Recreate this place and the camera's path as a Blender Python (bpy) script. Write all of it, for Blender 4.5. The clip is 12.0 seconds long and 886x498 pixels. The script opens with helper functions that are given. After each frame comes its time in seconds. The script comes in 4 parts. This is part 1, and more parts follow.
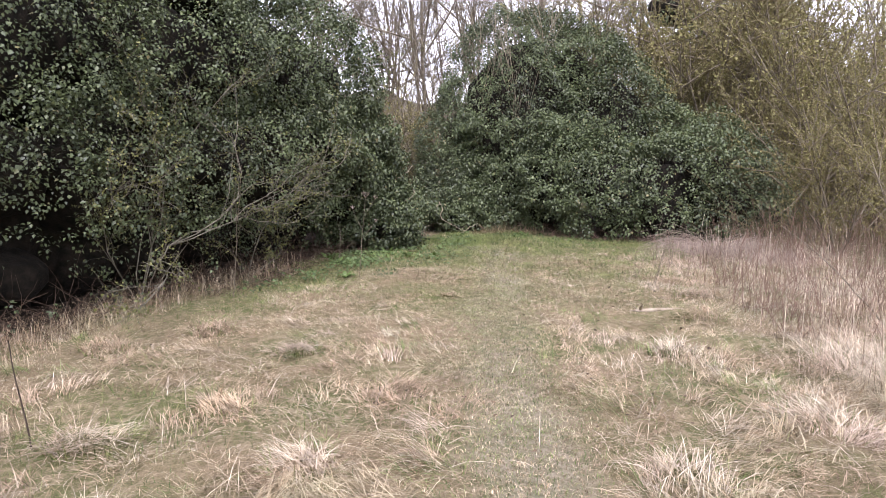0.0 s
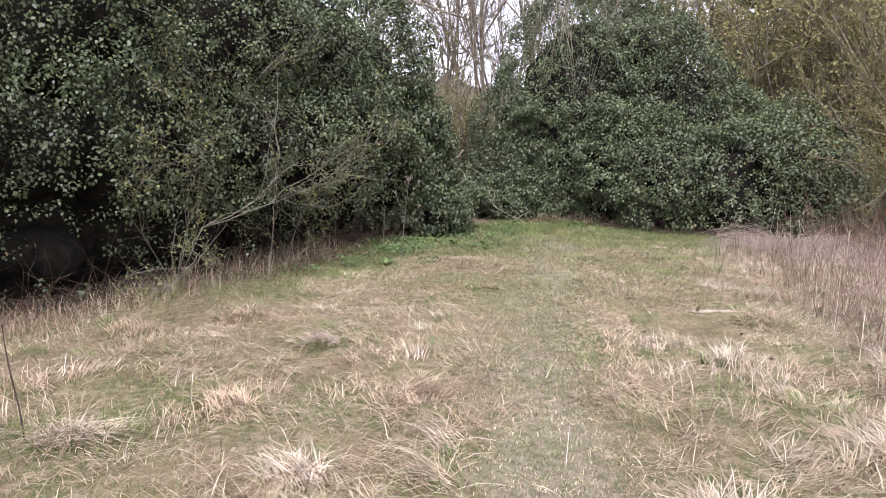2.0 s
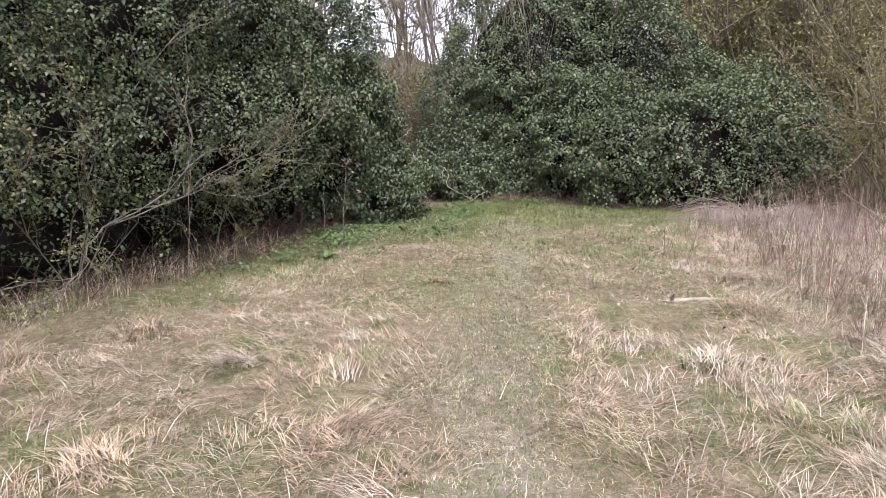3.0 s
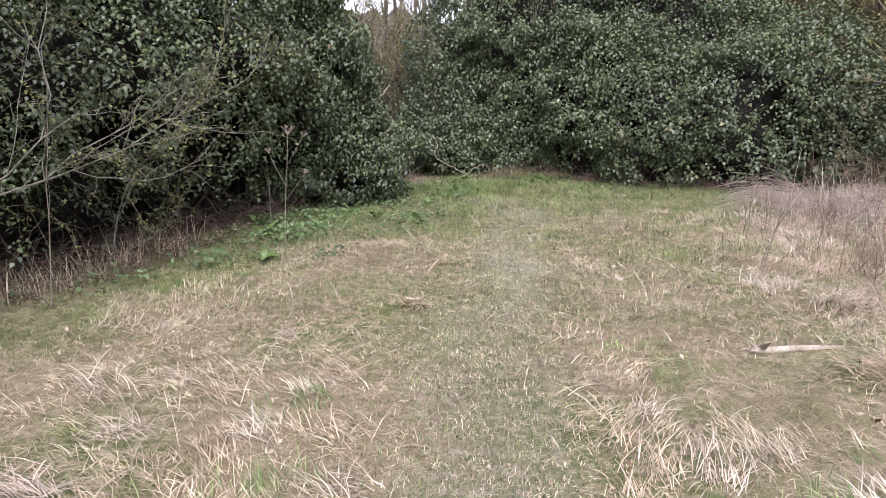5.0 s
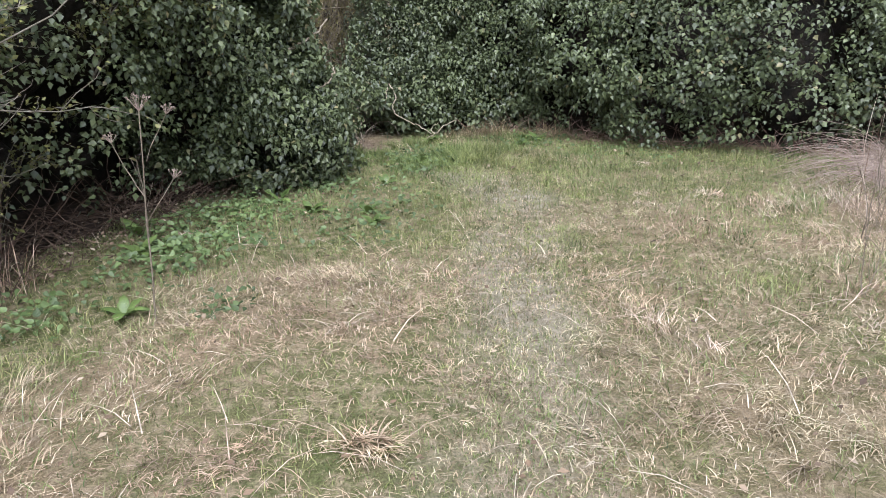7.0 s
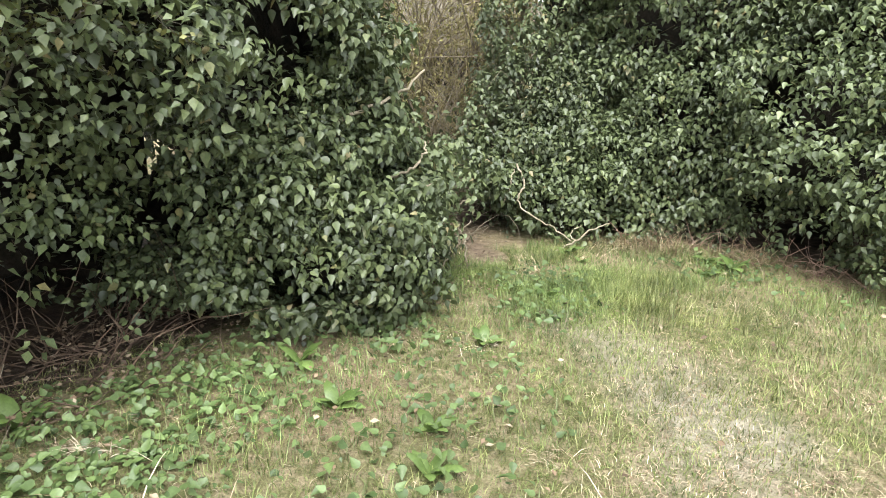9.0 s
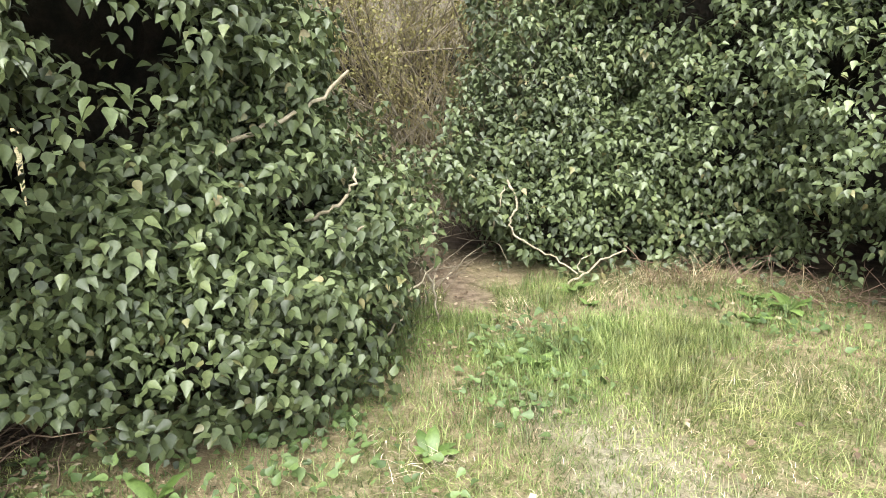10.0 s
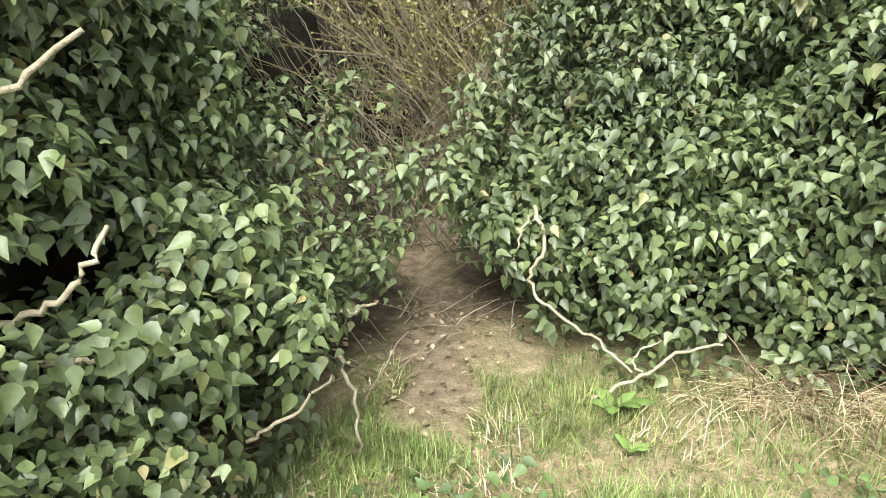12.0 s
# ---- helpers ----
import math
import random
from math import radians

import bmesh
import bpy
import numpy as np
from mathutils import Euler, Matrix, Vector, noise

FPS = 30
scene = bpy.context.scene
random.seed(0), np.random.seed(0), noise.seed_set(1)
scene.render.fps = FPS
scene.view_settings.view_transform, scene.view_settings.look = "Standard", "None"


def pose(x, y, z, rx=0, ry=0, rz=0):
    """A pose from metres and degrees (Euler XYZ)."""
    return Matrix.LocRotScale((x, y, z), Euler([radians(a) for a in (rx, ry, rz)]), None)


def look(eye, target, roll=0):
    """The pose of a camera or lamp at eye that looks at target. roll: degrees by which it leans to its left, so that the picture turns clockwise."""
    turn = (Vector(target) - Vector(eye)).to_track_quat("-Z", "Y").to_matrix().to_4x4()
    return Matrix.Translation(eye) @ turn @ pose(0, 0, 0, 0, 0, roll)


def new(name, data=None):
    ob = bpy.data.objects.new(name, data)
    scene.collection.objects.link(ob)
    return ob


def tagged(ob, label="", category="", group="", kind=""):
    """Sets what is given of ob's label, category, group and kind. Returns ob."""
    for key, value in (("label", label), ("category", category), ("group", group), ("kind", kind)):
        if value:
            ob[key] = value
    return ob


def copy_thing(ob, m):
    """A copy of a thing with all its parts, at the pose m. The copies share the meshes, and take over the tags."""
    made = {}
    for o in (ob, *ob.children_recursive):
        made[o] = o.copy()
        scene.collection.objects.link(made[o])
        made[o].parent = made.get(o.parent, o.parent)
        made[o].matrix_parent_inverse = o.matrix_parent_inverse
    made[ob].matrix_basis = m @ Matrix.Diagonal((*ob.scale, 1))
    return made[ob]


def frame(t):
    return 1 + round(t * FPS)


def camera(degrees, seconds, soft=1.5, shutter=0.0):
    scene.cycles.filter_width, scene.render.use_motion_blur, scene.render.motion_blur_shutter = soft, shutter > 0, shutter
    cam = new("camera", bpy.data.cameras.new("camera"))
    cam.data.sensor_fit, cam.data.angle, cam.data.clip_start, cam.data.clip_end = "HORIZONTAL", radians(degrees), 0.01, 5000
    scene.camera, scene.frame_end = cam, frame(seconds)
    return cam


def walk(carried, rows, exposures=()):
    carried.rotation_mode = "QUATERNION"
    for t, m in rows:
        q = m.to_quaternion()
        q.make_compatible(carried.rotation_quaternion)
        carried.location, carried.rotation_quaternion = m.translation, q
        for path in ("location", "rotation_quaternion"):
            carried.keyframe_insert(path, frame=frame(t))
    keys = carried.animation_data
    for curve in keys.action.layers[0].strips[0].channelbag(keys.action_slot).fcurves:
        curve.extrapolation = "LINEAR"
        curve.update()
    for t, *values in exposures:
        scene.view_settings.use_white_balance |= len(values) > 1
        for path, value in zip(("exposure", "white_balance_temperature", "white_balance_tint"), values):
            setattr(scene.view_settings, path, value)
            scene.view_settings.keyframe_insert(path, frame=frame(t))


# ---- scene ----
cam = camera(65.9, 12.0, 0.75)
# seconds, eye, target, roll
PATH = [
    (0, (-0.001, 0.013, 1.492), (0.006, 1.989, 1.181), -0.0),
    (0.5, (-0.004, -0.006, 1.485), (0.004, 1.968, 1.165), -0.7),
    (1, (0.005, 0.026, 1.482), (0.061, 1.999, 1.161), -0.5),
    (1.5, (0.072, 0.198, 1.479), (0.123, 2.166, 1.127), -0.8),
    (2, (0.203, 0.44, 1.461), (0.033, 2.401, 1.107), 0.8),
    (2.5, (0.283, 0.844, 1.413), (0.15, 2.798, 1.009), 0.7),
    (3, (0.348, 1.331, 1.406), (0.282, 3.287, 0.993), -1.0),
    (3.2, (0.37, 1.566, 1.389), (0.238, 3.519, 0.976), -1.1),
    (4.8, (0.452, 3.24, 1.261), (0.337, 5.191, 0.835), -2.9),
    (5, (0.454, 3.444, 1.27), (0.392, 5.376, 0.757), -0.8),
    (5.5, (0.385, 4.044, 1.245), (0.442, 5.985, 0.766), -3.2),
    (6, (0.403, 4.632, 1.248), (0.301, 6.571, 0.771), -4.2),
    (6.5, (0.433, 5.191, 1.202), (0.554, 7.076, 0.544), 0.0),
    (7, (0.335, 5.8, 1.217), (0.385, 7.676, 0.525), -1.7),
    (7.2, (0.307, 6.055, 1.23), (0.268, 7.945, 0.575), -1.2),
    (8.8, (0.352, 8.159, 1.179), (-0.007, 10.042, 0.606), 1.3),
    (9, (0.362, 8.472, 1.164), (0.031, 10.364, 0.608), 1.3),
    (9.5, (0.459, 9.081, 1.178), (0.153, 10.976, 0.615), -0.6),
    (10, (0.616, 9.726, 1.152), (0.163, 11.588, 0.578), -1.8),
    (10.5, (0.732, 10.355, 1.13), (0.248, 12.194, 0.511), -2.5),
    (11, (0.853, 10.837, 1.127), (0.11, 12.587, 0.507), -1.5),
    (11.5, (0.892, 11.217, 1.12), (0.042, 12.896, 0.443), -1.6),
    (12, (0.862, 11.665, 1.119), (0.027, 13.337, 0.408), -1.0),
]
EXPOSURES = [(0.0, 1.76, 5930, 23), (5.0, 1.8, 5690, 21), (7.2, 1.87, 5660, 16), (9.0, 2.5, 6200, 8), (11.0, 2.83, 6420, 3), (12.0, 2.88, 6500, 0)]
walk(cam, [(t, look(eye, target, roll)) for t, eye, target, roll in PATH], EXPOSURES)

# ---- daylight: a bright overcast sky with a weak, wide sun ----
world = bpy.data.worlds.new("overcast_sky")
scene.world = world
world.use_nodes = True
wn, wl = world.node_tree.nodes, world.node_tree.links
wn.clear()
sky = wn.new("ShaderNodeTexSky")
sky.sky_type, sky.sun_disc = "NISHITA", False
sky.sun_elevation, sky.sun_rotation = radians(58), radians(176)
sky.air_density, sky.dust_density, sky.ozone_density = 1.0, 1.0, 1.0
pale = wn.new("ShaderNodeHueSaturation")
pale.inputs["Saturation"].default_value = 0.12
wbg, wout = wn.new("ShaderNodeBackground"), wn.new("ShaderNodeOutputWorld")
wbg.inputs["Strength"].default_value = 0.12
wl.new(sky.outputs[0], pale.inputs["Color"])
wl.new(pale.outputs[0], wbg.inputs["Color"])
wl.new(wbg.outputs[0], wout.inputs["Surface"])
sun_data = bpy.data.lights.new("sun", "SUN")
sun_data.energy, sun_data.angle, sun_data.color = 1.5, radians(40), (1.0, 0.97, 0.92)
sun = new("sun", sun_data)
sun.matrix_world = look((0, 0, 0), (-0.03, 0.51, -0.86))

# ---- materials ----
def ramp(nt, stops, fac):
    r = nt.nodes.new("ShaderNodeValToRGB")
    e = r.color_ramp.elements
    while len(e) < len(stops):
        e.new(0.5)
    for el, (p, c) in zip(e, stops):
        el.position, el.color = p, (*c, 1)
    nt.links.new(fac, r.inputs[0])
    return r.outputs[0]


def blank(name):
    m = bpy.data.materials.new(name)
    m.use_nodes = True
    return m, m.node_tree, m.node_tree.nodes["Principled BSDF"]


def tex_noise(nt, scale, detail=4.0, rough=0.55):
    c = nt.nodes.new("ShaderNodeTexCoord")
    n = nt.nodes.new("ShaderNodeTexNoise")
    n.inputs["Scale"].default_value, n.inputs["Detail"].default_value, n.inputs["Roughness"].default_value = scale, detail, rough
    nt.links.new(c.outputs["Object"], n.inputs["Vector"])
    return n.outputs["Fac"]


def blend(nt, a, b, fac, mode="MIX"):
    x = nt.nodes.new("ShaderNodeMix")
    x.data_type, x.blend_type = "RGBA", mode
    for key, v in ((0, fac), (6, a), (7, b)):
        if hasattr(v, "links"):
            nt.links.new(v, x.inputs[key])
        else:
            x.inputs[key].default_value = v
    return x.outputs[2]


def piece_material(name, stops, patch=(0.6, 1.3), patch_scale=1.2, rough=0.6, single=False, sheen=0.4, see_through=0.0, drift=None, clump=None):
    """A material for leaves and blades: a tone for every piece, and a slow drift of tone over the place."""
    m, nt, b = blank(name)
    if single:
        fac = nt.nodes.new("ShaderNodeObjectInfo").outputs["Random"]
    else:
        fac = nt.nodes.new("ShaderNodeNewGeometry").outputs["Random Per Island"]
    col = ramp(nt, stops, fac)
    g = ramp(nt, [(0.3, (patch[0],) * 3), (0.7, (patch[1],) * 3)], tex_noise(nt, patch_scale, 3))
    col = blend(nt, col, g, 1.0, "MULTIPLY")
    if drift:
        col = blend(nt, col, ramp(nt, [(0.36, drift[0]), (0.64, drift[1])], tex_noise(nt, drift[2], 3)), 1.0, "MULTIPLY")
    if clump:
        col = blend(nt, col, ramp(nt, [(0.34, (clump[0],) * 3), (0.62, (clump[1],) * 3)], tex_noise(nt, clump[2], 2)), 1.0, "MULTIPLY")
    fine = ramp(nt, [(0.25, (0.8, 0.8, 0.8)), (0.75, (1.15, 1.15, 1.1))], tex_noise(nt, 90, 2))
    col = blend(nt, col, fine, 1.0, "MULTIPLY")
    nt.links.new(col, b.inputs["Base Color"])
    b.inputs["Roughness"].default_value = rough
    b.inputs["Specular IOR Level"].default_value = sheen
    if see_through:
        t = nt.nodes.new("ShaderNodeBsdfTranslucent")
        nt.links.new(col, t.inputs["Color"])
        mx = nt.nodes.new("ShaderNodeMixShader")
        mx.inputs[0].default_value = see_through
        nt.links.new(b.outputs[0], mx.inputs[1])
        nt.links.new(t.outputs[0], mx.inputs[2])
        nt.links.new(mx.outputs[0], nt.nodes["Material Output"].inputs["Surface"])
    return m


def rough_material(name, a, b_, scale=6, fine=60, rough=0.9, bump=0.5, dist=0.02):
    """Bark, soil and the like: two colours mixed at two scales, with relief."""
    m, nt, b = blank(name)
    n1, n2 = tex_noise(nt, scale, 5), tex_noise(nt, fine, 6, 0.7)
    col = ramp(nt, [(0.35, a), (0.65, b_)], n1)
    col = blend(nt, col, ramp(nt, [(0.3, (0.65, 0.65, 0.65)), (0.7, (1.3, 1.28, 1.25))], n2), 1.0, "MULTIPLY")
    nt.links.new(col, b.inputs["Base Color"])
    b.inputs["Roughness"].default_value = rough
    b.inputs["Specular IOR Level"].default_value = 0.2
    bp = nt.nodes.new("ShaderNodeBump")
    bp.inputs["Strength"].default_value, bp.inputs["Distance"].default_value = bump, dist
    nt.links.new(n2, bp.inputs["Height"])
    nt.links.new(bp.outputs[0], b.inputs["Normal"])
    return m


IVY = [(0.0, (0.048, 0.062, 0.028)), (0.3, (0.074, 0.094, 0.040)), (0.7, (0.106, 0.131, 0.055)), (0.97, (0.137, 0.163, 0.068)), (1.0, (0.20, 0.165, 0.075))]
M_IVY = piece_material("ivy_leaf", IVY, rough=0.46, sheen=0.5, patch_scale=0.9, see_through=0.22)
M_IVY_ONE = piece_material("ivy_leaf_single", IVY, rough=0.46, sheen=0.5, patch_scale=0.9, single=True, see_through=0.22)
STRAW = [(0.0, (0.13, 0.085, 0.05)), (0.25, (0.36, 0.27, 0.18)), (0.7, (0.55, 0.445, 0.325)), (1.0, (0.66, 0.565, 0.435))]
M_STRAW = piece_material("dry_grass_blade", STRAW, patch=(0.7, 1.2), patch_scale=2.6, rough=0.65, sheen=0.3, see_through=0.15, drift=((1.06, 0.97, 0.94), (0.94, 0.99, 0.9), 1.3), clump=(0.5, 1.22, 10))
M_BLEACHED = piece_material("bleached_grass_blade", [(0.0, (0.17, 0.12, 0.08)), (0.3, (0.46, 0.37, 0.275)), (1.0, (0.74, 0.65, 0.54))], patch=(0.72, 1.2), patch_scale=2.3, rough=0.6, sheen=0.3, see_through=0.15, drift=((1.05, 0.97, 0.96), (0.95, 0.98, 0.91), 1.1), clump=(0.5, 1.22, 11))
M_GREEN = piece_material("green_grass_blade", [(0.0, (0.065, 0.105, 0.022)), (0.5, (0.16, 0.208, 0.066)), (1.0, (0.29, 0.33, 0.135))], patch=(0.65, 1.2), patch_scale=2.2, drift=((0.95, 1.0, 0.9), (1.25, 1.05, 1.1), 0.9), clump=(0.6, 1.25, 9), rough=0.5, sheen=0.4, see_through=0.25)
M_HERB = piece_material("herb_leaf", [(0.0, (0.045, 0.07, 0.022)), (1.0, (0.125, 0.175, 0.06))], rough=0.5, see_through=0.2)
M_BUD = piece_material("bud_leaf", [(0.0, (0.10, 0.10, 0.03)), (1.0, (0.22, 0.22, 0.07))], rough=0.55, see_through=0.2)
M_CATKIN = piece_material("willow_bud", [(0.0, (0.16, 0.145, 0.05)), (1.0, (0.31, 0.285, 0.11))], rough=0.7, see_through=0.2)
M_LITTER = piece_material("dead_leaf", [(0.0, (0.07, 0.045, 0.028)), (0.7, (0.19, 0.13, 0.08)), (1.0, (0.38, 0.31, 0.22))], rough=0.75)
M_TWIG = rough_material("grey_twig_bark", (0.13, 0.105, 0.075), (0.25, 0.215, 0.16), 8, 70)
M_PALE = rough_material("pale_lichened_bark", (0.23, 0.195, 0.135), (0.38, 0.33, 0.245), 9, 80)
M_DARK = rough_material("dark_stem_bark", (0.035, 0.026, 0.02), (0.08, 0.06, 0.045), 7, 60)
M_RED = rough_material("red_brown_stem", (0.14, 0.085, 0.063), (0.28, 0.195, 0.15), 8, 70)
M_OLIVE = rough_material("olive_twig_bark", (0.14, 0.115, 0.06), (0.24, 0.20, 0.105), 5, 60)
M_HAW = rough_material("lichened_hawthorn_bark", (0.10, 0.088, 0.066), (0.22, 0.20, 0.155), 9, 70)
M_BRAMBLE = rough_material("dead_bramble_stem", (0.06, 0.04, 0.028), (0.17, 0.12, 0.085), 6, 60)
M_HEAP = rough_material("grey_dead_stalk", (0.25, 0.19, 0.155), (0.43, 0.35, 0.29), 6, 60)
M_HERB_ONE = piece_material("dock_leaf", [(0.0, (0.08, 0.125, 0.03)), (1.0, (0.17, 0.24, 0.07))], rough=0.45, single=True, see_through=0.2)
M_WOODS = rough_material("distant_bare_wood", (0.10, 0.085, 0.065), (0.20, 0.175, 0.135), 0.35, 2.5, bump=1.0, dist=0.6)
# near-black: the shade inside a thicket is put into the stem colour
M_CORE = rough_material("stem_core_shade", (0.012, 0.011, 0.008), (0.035, 0.028, 0.02), 9, 50, bump=1.0, dist=0.05)
M_WOOD = rough_material("weathered_dead_wood", (0.22, 0.175, 0.125), (0.38, 0.32, 0.245), 10, 60)

# ---- the lie of the land ----
def vnoise(x, y, scale, seed=0):
    """Smooth value noise, 0 to 1."""
    rng = np.random.RandomState(seed)
    grid = rng.rand(256, 256)
    x, y = np.asarray(x, float) * scale + 97.3, np.asarray(y, float) * scale + 41.7
    i, j = np.floor(x).astype(int), np.floor(y).astype(int)
    f, g = x - i, y - j
    f, g = f * f * (3 - 2 * f), g * g * (3 - 2 * g)
    at = lambda a, b: grid[a % 256, b % 256]
    return (at(i, j) * (1 - f) + at(i + 1, j) * f) * (1 - g) + (at(i, j + 1) * (1 - f) + at(i + 1, j + 1) * f) * g


def land(x, y):
    """Height of the ground: it dips gently towards the hedge."""
    x, y = np.asarray(x, float), np.asarray(y, float)
    z = np.where(y > 0, -0.45 * (1 - np.exp(-np.clip(y, 0, None) / 6.0)), 0.12 * (1 - np.exp(np.clip(y, None, 0) / 1.6)))
    near = np.clip(1.5 - np.hypot(x, y - 6) / 30, 0, 1)
    z = z + near * ((vnoise(x, y, 0.7, 3) - 0.5) * 0.08 + np.clip(abs(x - path_x(y)) - 0.2, 0, 1) * np.interp(y, [0, 8, 11], [1.0, 0.6, 0.35])
                    * ((vnoise(x, y, 2.6, 4) - 0.5) * 0.1 + (vnoise(x, y, 5.5, 6) - 0.5) * 0.05))
    return z


def path_x(y):
    """The middle of the trodden line."""
    return np.interp(y, [-6, 0, 2.7, 6.8, 9.5, 11.2, 12.2, 13.0, 13.6, 14.2, 15.0, 17.0], [0.1, 0.35, 0.45, 0.55, 0.85, 1.15, 0.75, 0.2, -0.15, -0.42, -0.92, -1.7])


def mesh_of(name, verts, tris):
    me = bpy.data.meshes.new(name)
    verts, tris = np.asarray(verts, np.float32), np.asarray(tris, np.int32)
    me.vertices.add(len(verts))
    me.vertices.foreach_set("co", verts.ravel())
    me.loops.add(tris.size)
    me.loops.foreach_set("vertex_index", tris.ravel())
    me.polygons.add(len(tris))
    me.polygons.foreach_set("loop_start", np.arange(0, tris.size, 3, dtype=np.int32))
    me.update(calc_edges=True)
    return me


def put(name, me, material, parent=None, label="", smooth=False):
    if material and not me.materials:
        me.materials.append(material)
    if smooth:
        me.polygons.foreach_set("use_smooth", np.ones(len(me.polygons), bool))
    ob = new(name, me)
    ob.parent = parent
    if label:
        ob["label"] = label
    return ob


def part(name, bm, material, parent, label="", smooth=False):
    me = bpy.data.meshes.new(name)
    bm.to_mesh(me)
    bm.free()
    return put(name, me, material, parent, label, smooth)


# ---- ground ----
def build_ground():
    far = [30, 45, 80, 160, 400, 1200, 3000]
    xs = np.array([-f for f in far[::-1]] + list(np.arange(-16, -5, 0.4)) + list(np.arange(-5, 7, 0.1)) + list(np.arange(7, 16.01, 0.4)) + far)
    ys = np.array([-f for f in far[::-1]] + list(np.arange(-8, -0.5, 0.4)) + list(np.arange(-0.5, 17, 0.1)) + list(np.arange(17, 24.01, 0.4)) + [f for f in far[0:]])
    X, Y = np.meshgrid(xs, ys)
    V = np.stack([X.ravel(), Y.ravel(), land(X.ravel(), Y.ravel())], 1)
    n, m = len(xs), len(ys)
    i = (np.arange(m - 1)[:, None] * n + np.arange(n - 1)[None]).ravel()
    T = np.concatenate([np.stack([i, i + 1, i + n + 1], 1), np.stack([i, i + n + 1, i + n], 1)])
    mat, nt, b = blank("meadow_soil")
    n1, n2, n3 = tex_noise(nt, 0.9, 4), tex_noise(nt, 14, 5, 0.65), tex_noise(nt, 90, 4, 0.7)
    col = ramp(nt, [(0.38, (0.23, 0.175, 0.105)), (0.5, (0.17, 0.15, 0.075)), (0.62, (0.12, 0.13, 0.05))], n1)
    col = blend(nt, col, (0.34, 0.27, 0.175, 1), ramp(nt, [(0.45, (0, 0, 0)), (0.65, (0.8, 0.8, 0.8))], n2))
    col = blend(nt, col, ramp(nt, [(0.3, (0.55, 0.55, 0.55)), (0.7, (1.35, 1.35, 1.35))], n3), 1.0, "MULTIPLY")
    # the trodden line, the bare earth that leads into the gap, and mould with the thickets' shade in its colour
    for key, a1, a2 in (("wear", (0.26, 0.23, 0.165), (0.40, 0.36, 0.285)), ("earth", (0.13, 0.092, 0.062), (0.25, 0.19, 0.135)), ("mould_shade", (0.03, 0.022, 0.016), (0.075, 0.053, 0.038))):
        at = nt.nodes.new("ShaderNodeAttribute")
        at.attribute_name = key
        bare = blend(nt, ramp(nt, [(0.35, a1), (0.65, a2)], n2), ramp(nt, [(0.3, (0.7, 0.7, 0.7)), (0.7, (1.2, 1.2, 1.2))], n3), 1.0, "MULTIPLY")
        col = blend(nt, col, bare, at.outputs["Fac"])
    nt.links.new(col, b.inputs["Base Color"])
    b.inputs["Roughness"].default_value = 0.95
    b.inputs["Specular IOR Level"].default_value = 0.15
    bp = nt.nodes.new("ShaderNodeBump")
    bp.inputs["Strength"].default_value, bp.inputs["Distance"].default_value = 0.8, 0.03
    nt.links.new(n3, bp.inputs["Height"])
    nt.links.new(bp.outputs[0], b.inputs["Normal"])
    me = mesh_of("ground", V, T)
    x, y = V[:, 0], V[:, 1]
    d = abs(x - path_x(y)) + (vnoise(x, y, 3.5, 52) - 0.5) * 0.22
    wear = np.clip((0.44 - d) / 0.26, 0, 1) * np.clip(0.1 + 1.5 * vnoise(x, y, 1.7, 53), 0, 1) * (y < 12.6) * (y > -3) * np.interp(y, [7.5, 10.5], [0.48, 0.78])
    earth = np.clip((0.27 - d + (vnoise(x, y, 4.0, 54) - 0.5) * 0.25) / 0.15, 0, 1) * np.clip((y - 13.5) / 0.25, 0, 1) * (y < 17)
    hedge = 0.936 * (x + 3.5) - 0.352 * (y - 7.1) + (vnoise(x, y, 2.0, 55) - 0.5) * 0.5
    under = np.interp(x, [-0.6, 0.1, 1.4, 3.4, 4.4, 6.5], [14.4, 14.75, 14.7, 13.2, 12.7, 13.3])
    # leaf mould under hedge and mound, painted darker for the shade of their hollows
    mould_shade = np.maximum(np.clip((np.interp(y, [7.5, 9.4, 12.3], [-0.05, 0.35, 0.3]) - hedge) / 0.3, 0, 1) * np.clip((hedge + 4.0) / 1.0, 0, 1) * np.clip(y / 1.5, 0, 1), np.clip((y - under) / 0.3, 0, 1) * (x > 0.3) * (y < 19) * (x < 8)) * (1 - earth) * (y < 19)
    for key, v in (("wear", wear), ("earth", earth), ("mould_shade", mould_shade)):
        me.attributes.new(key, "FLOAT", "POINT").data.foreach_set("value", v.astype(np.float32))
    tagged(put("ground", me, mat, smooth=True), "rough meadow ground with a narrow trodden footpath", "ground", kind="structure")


build_ground()


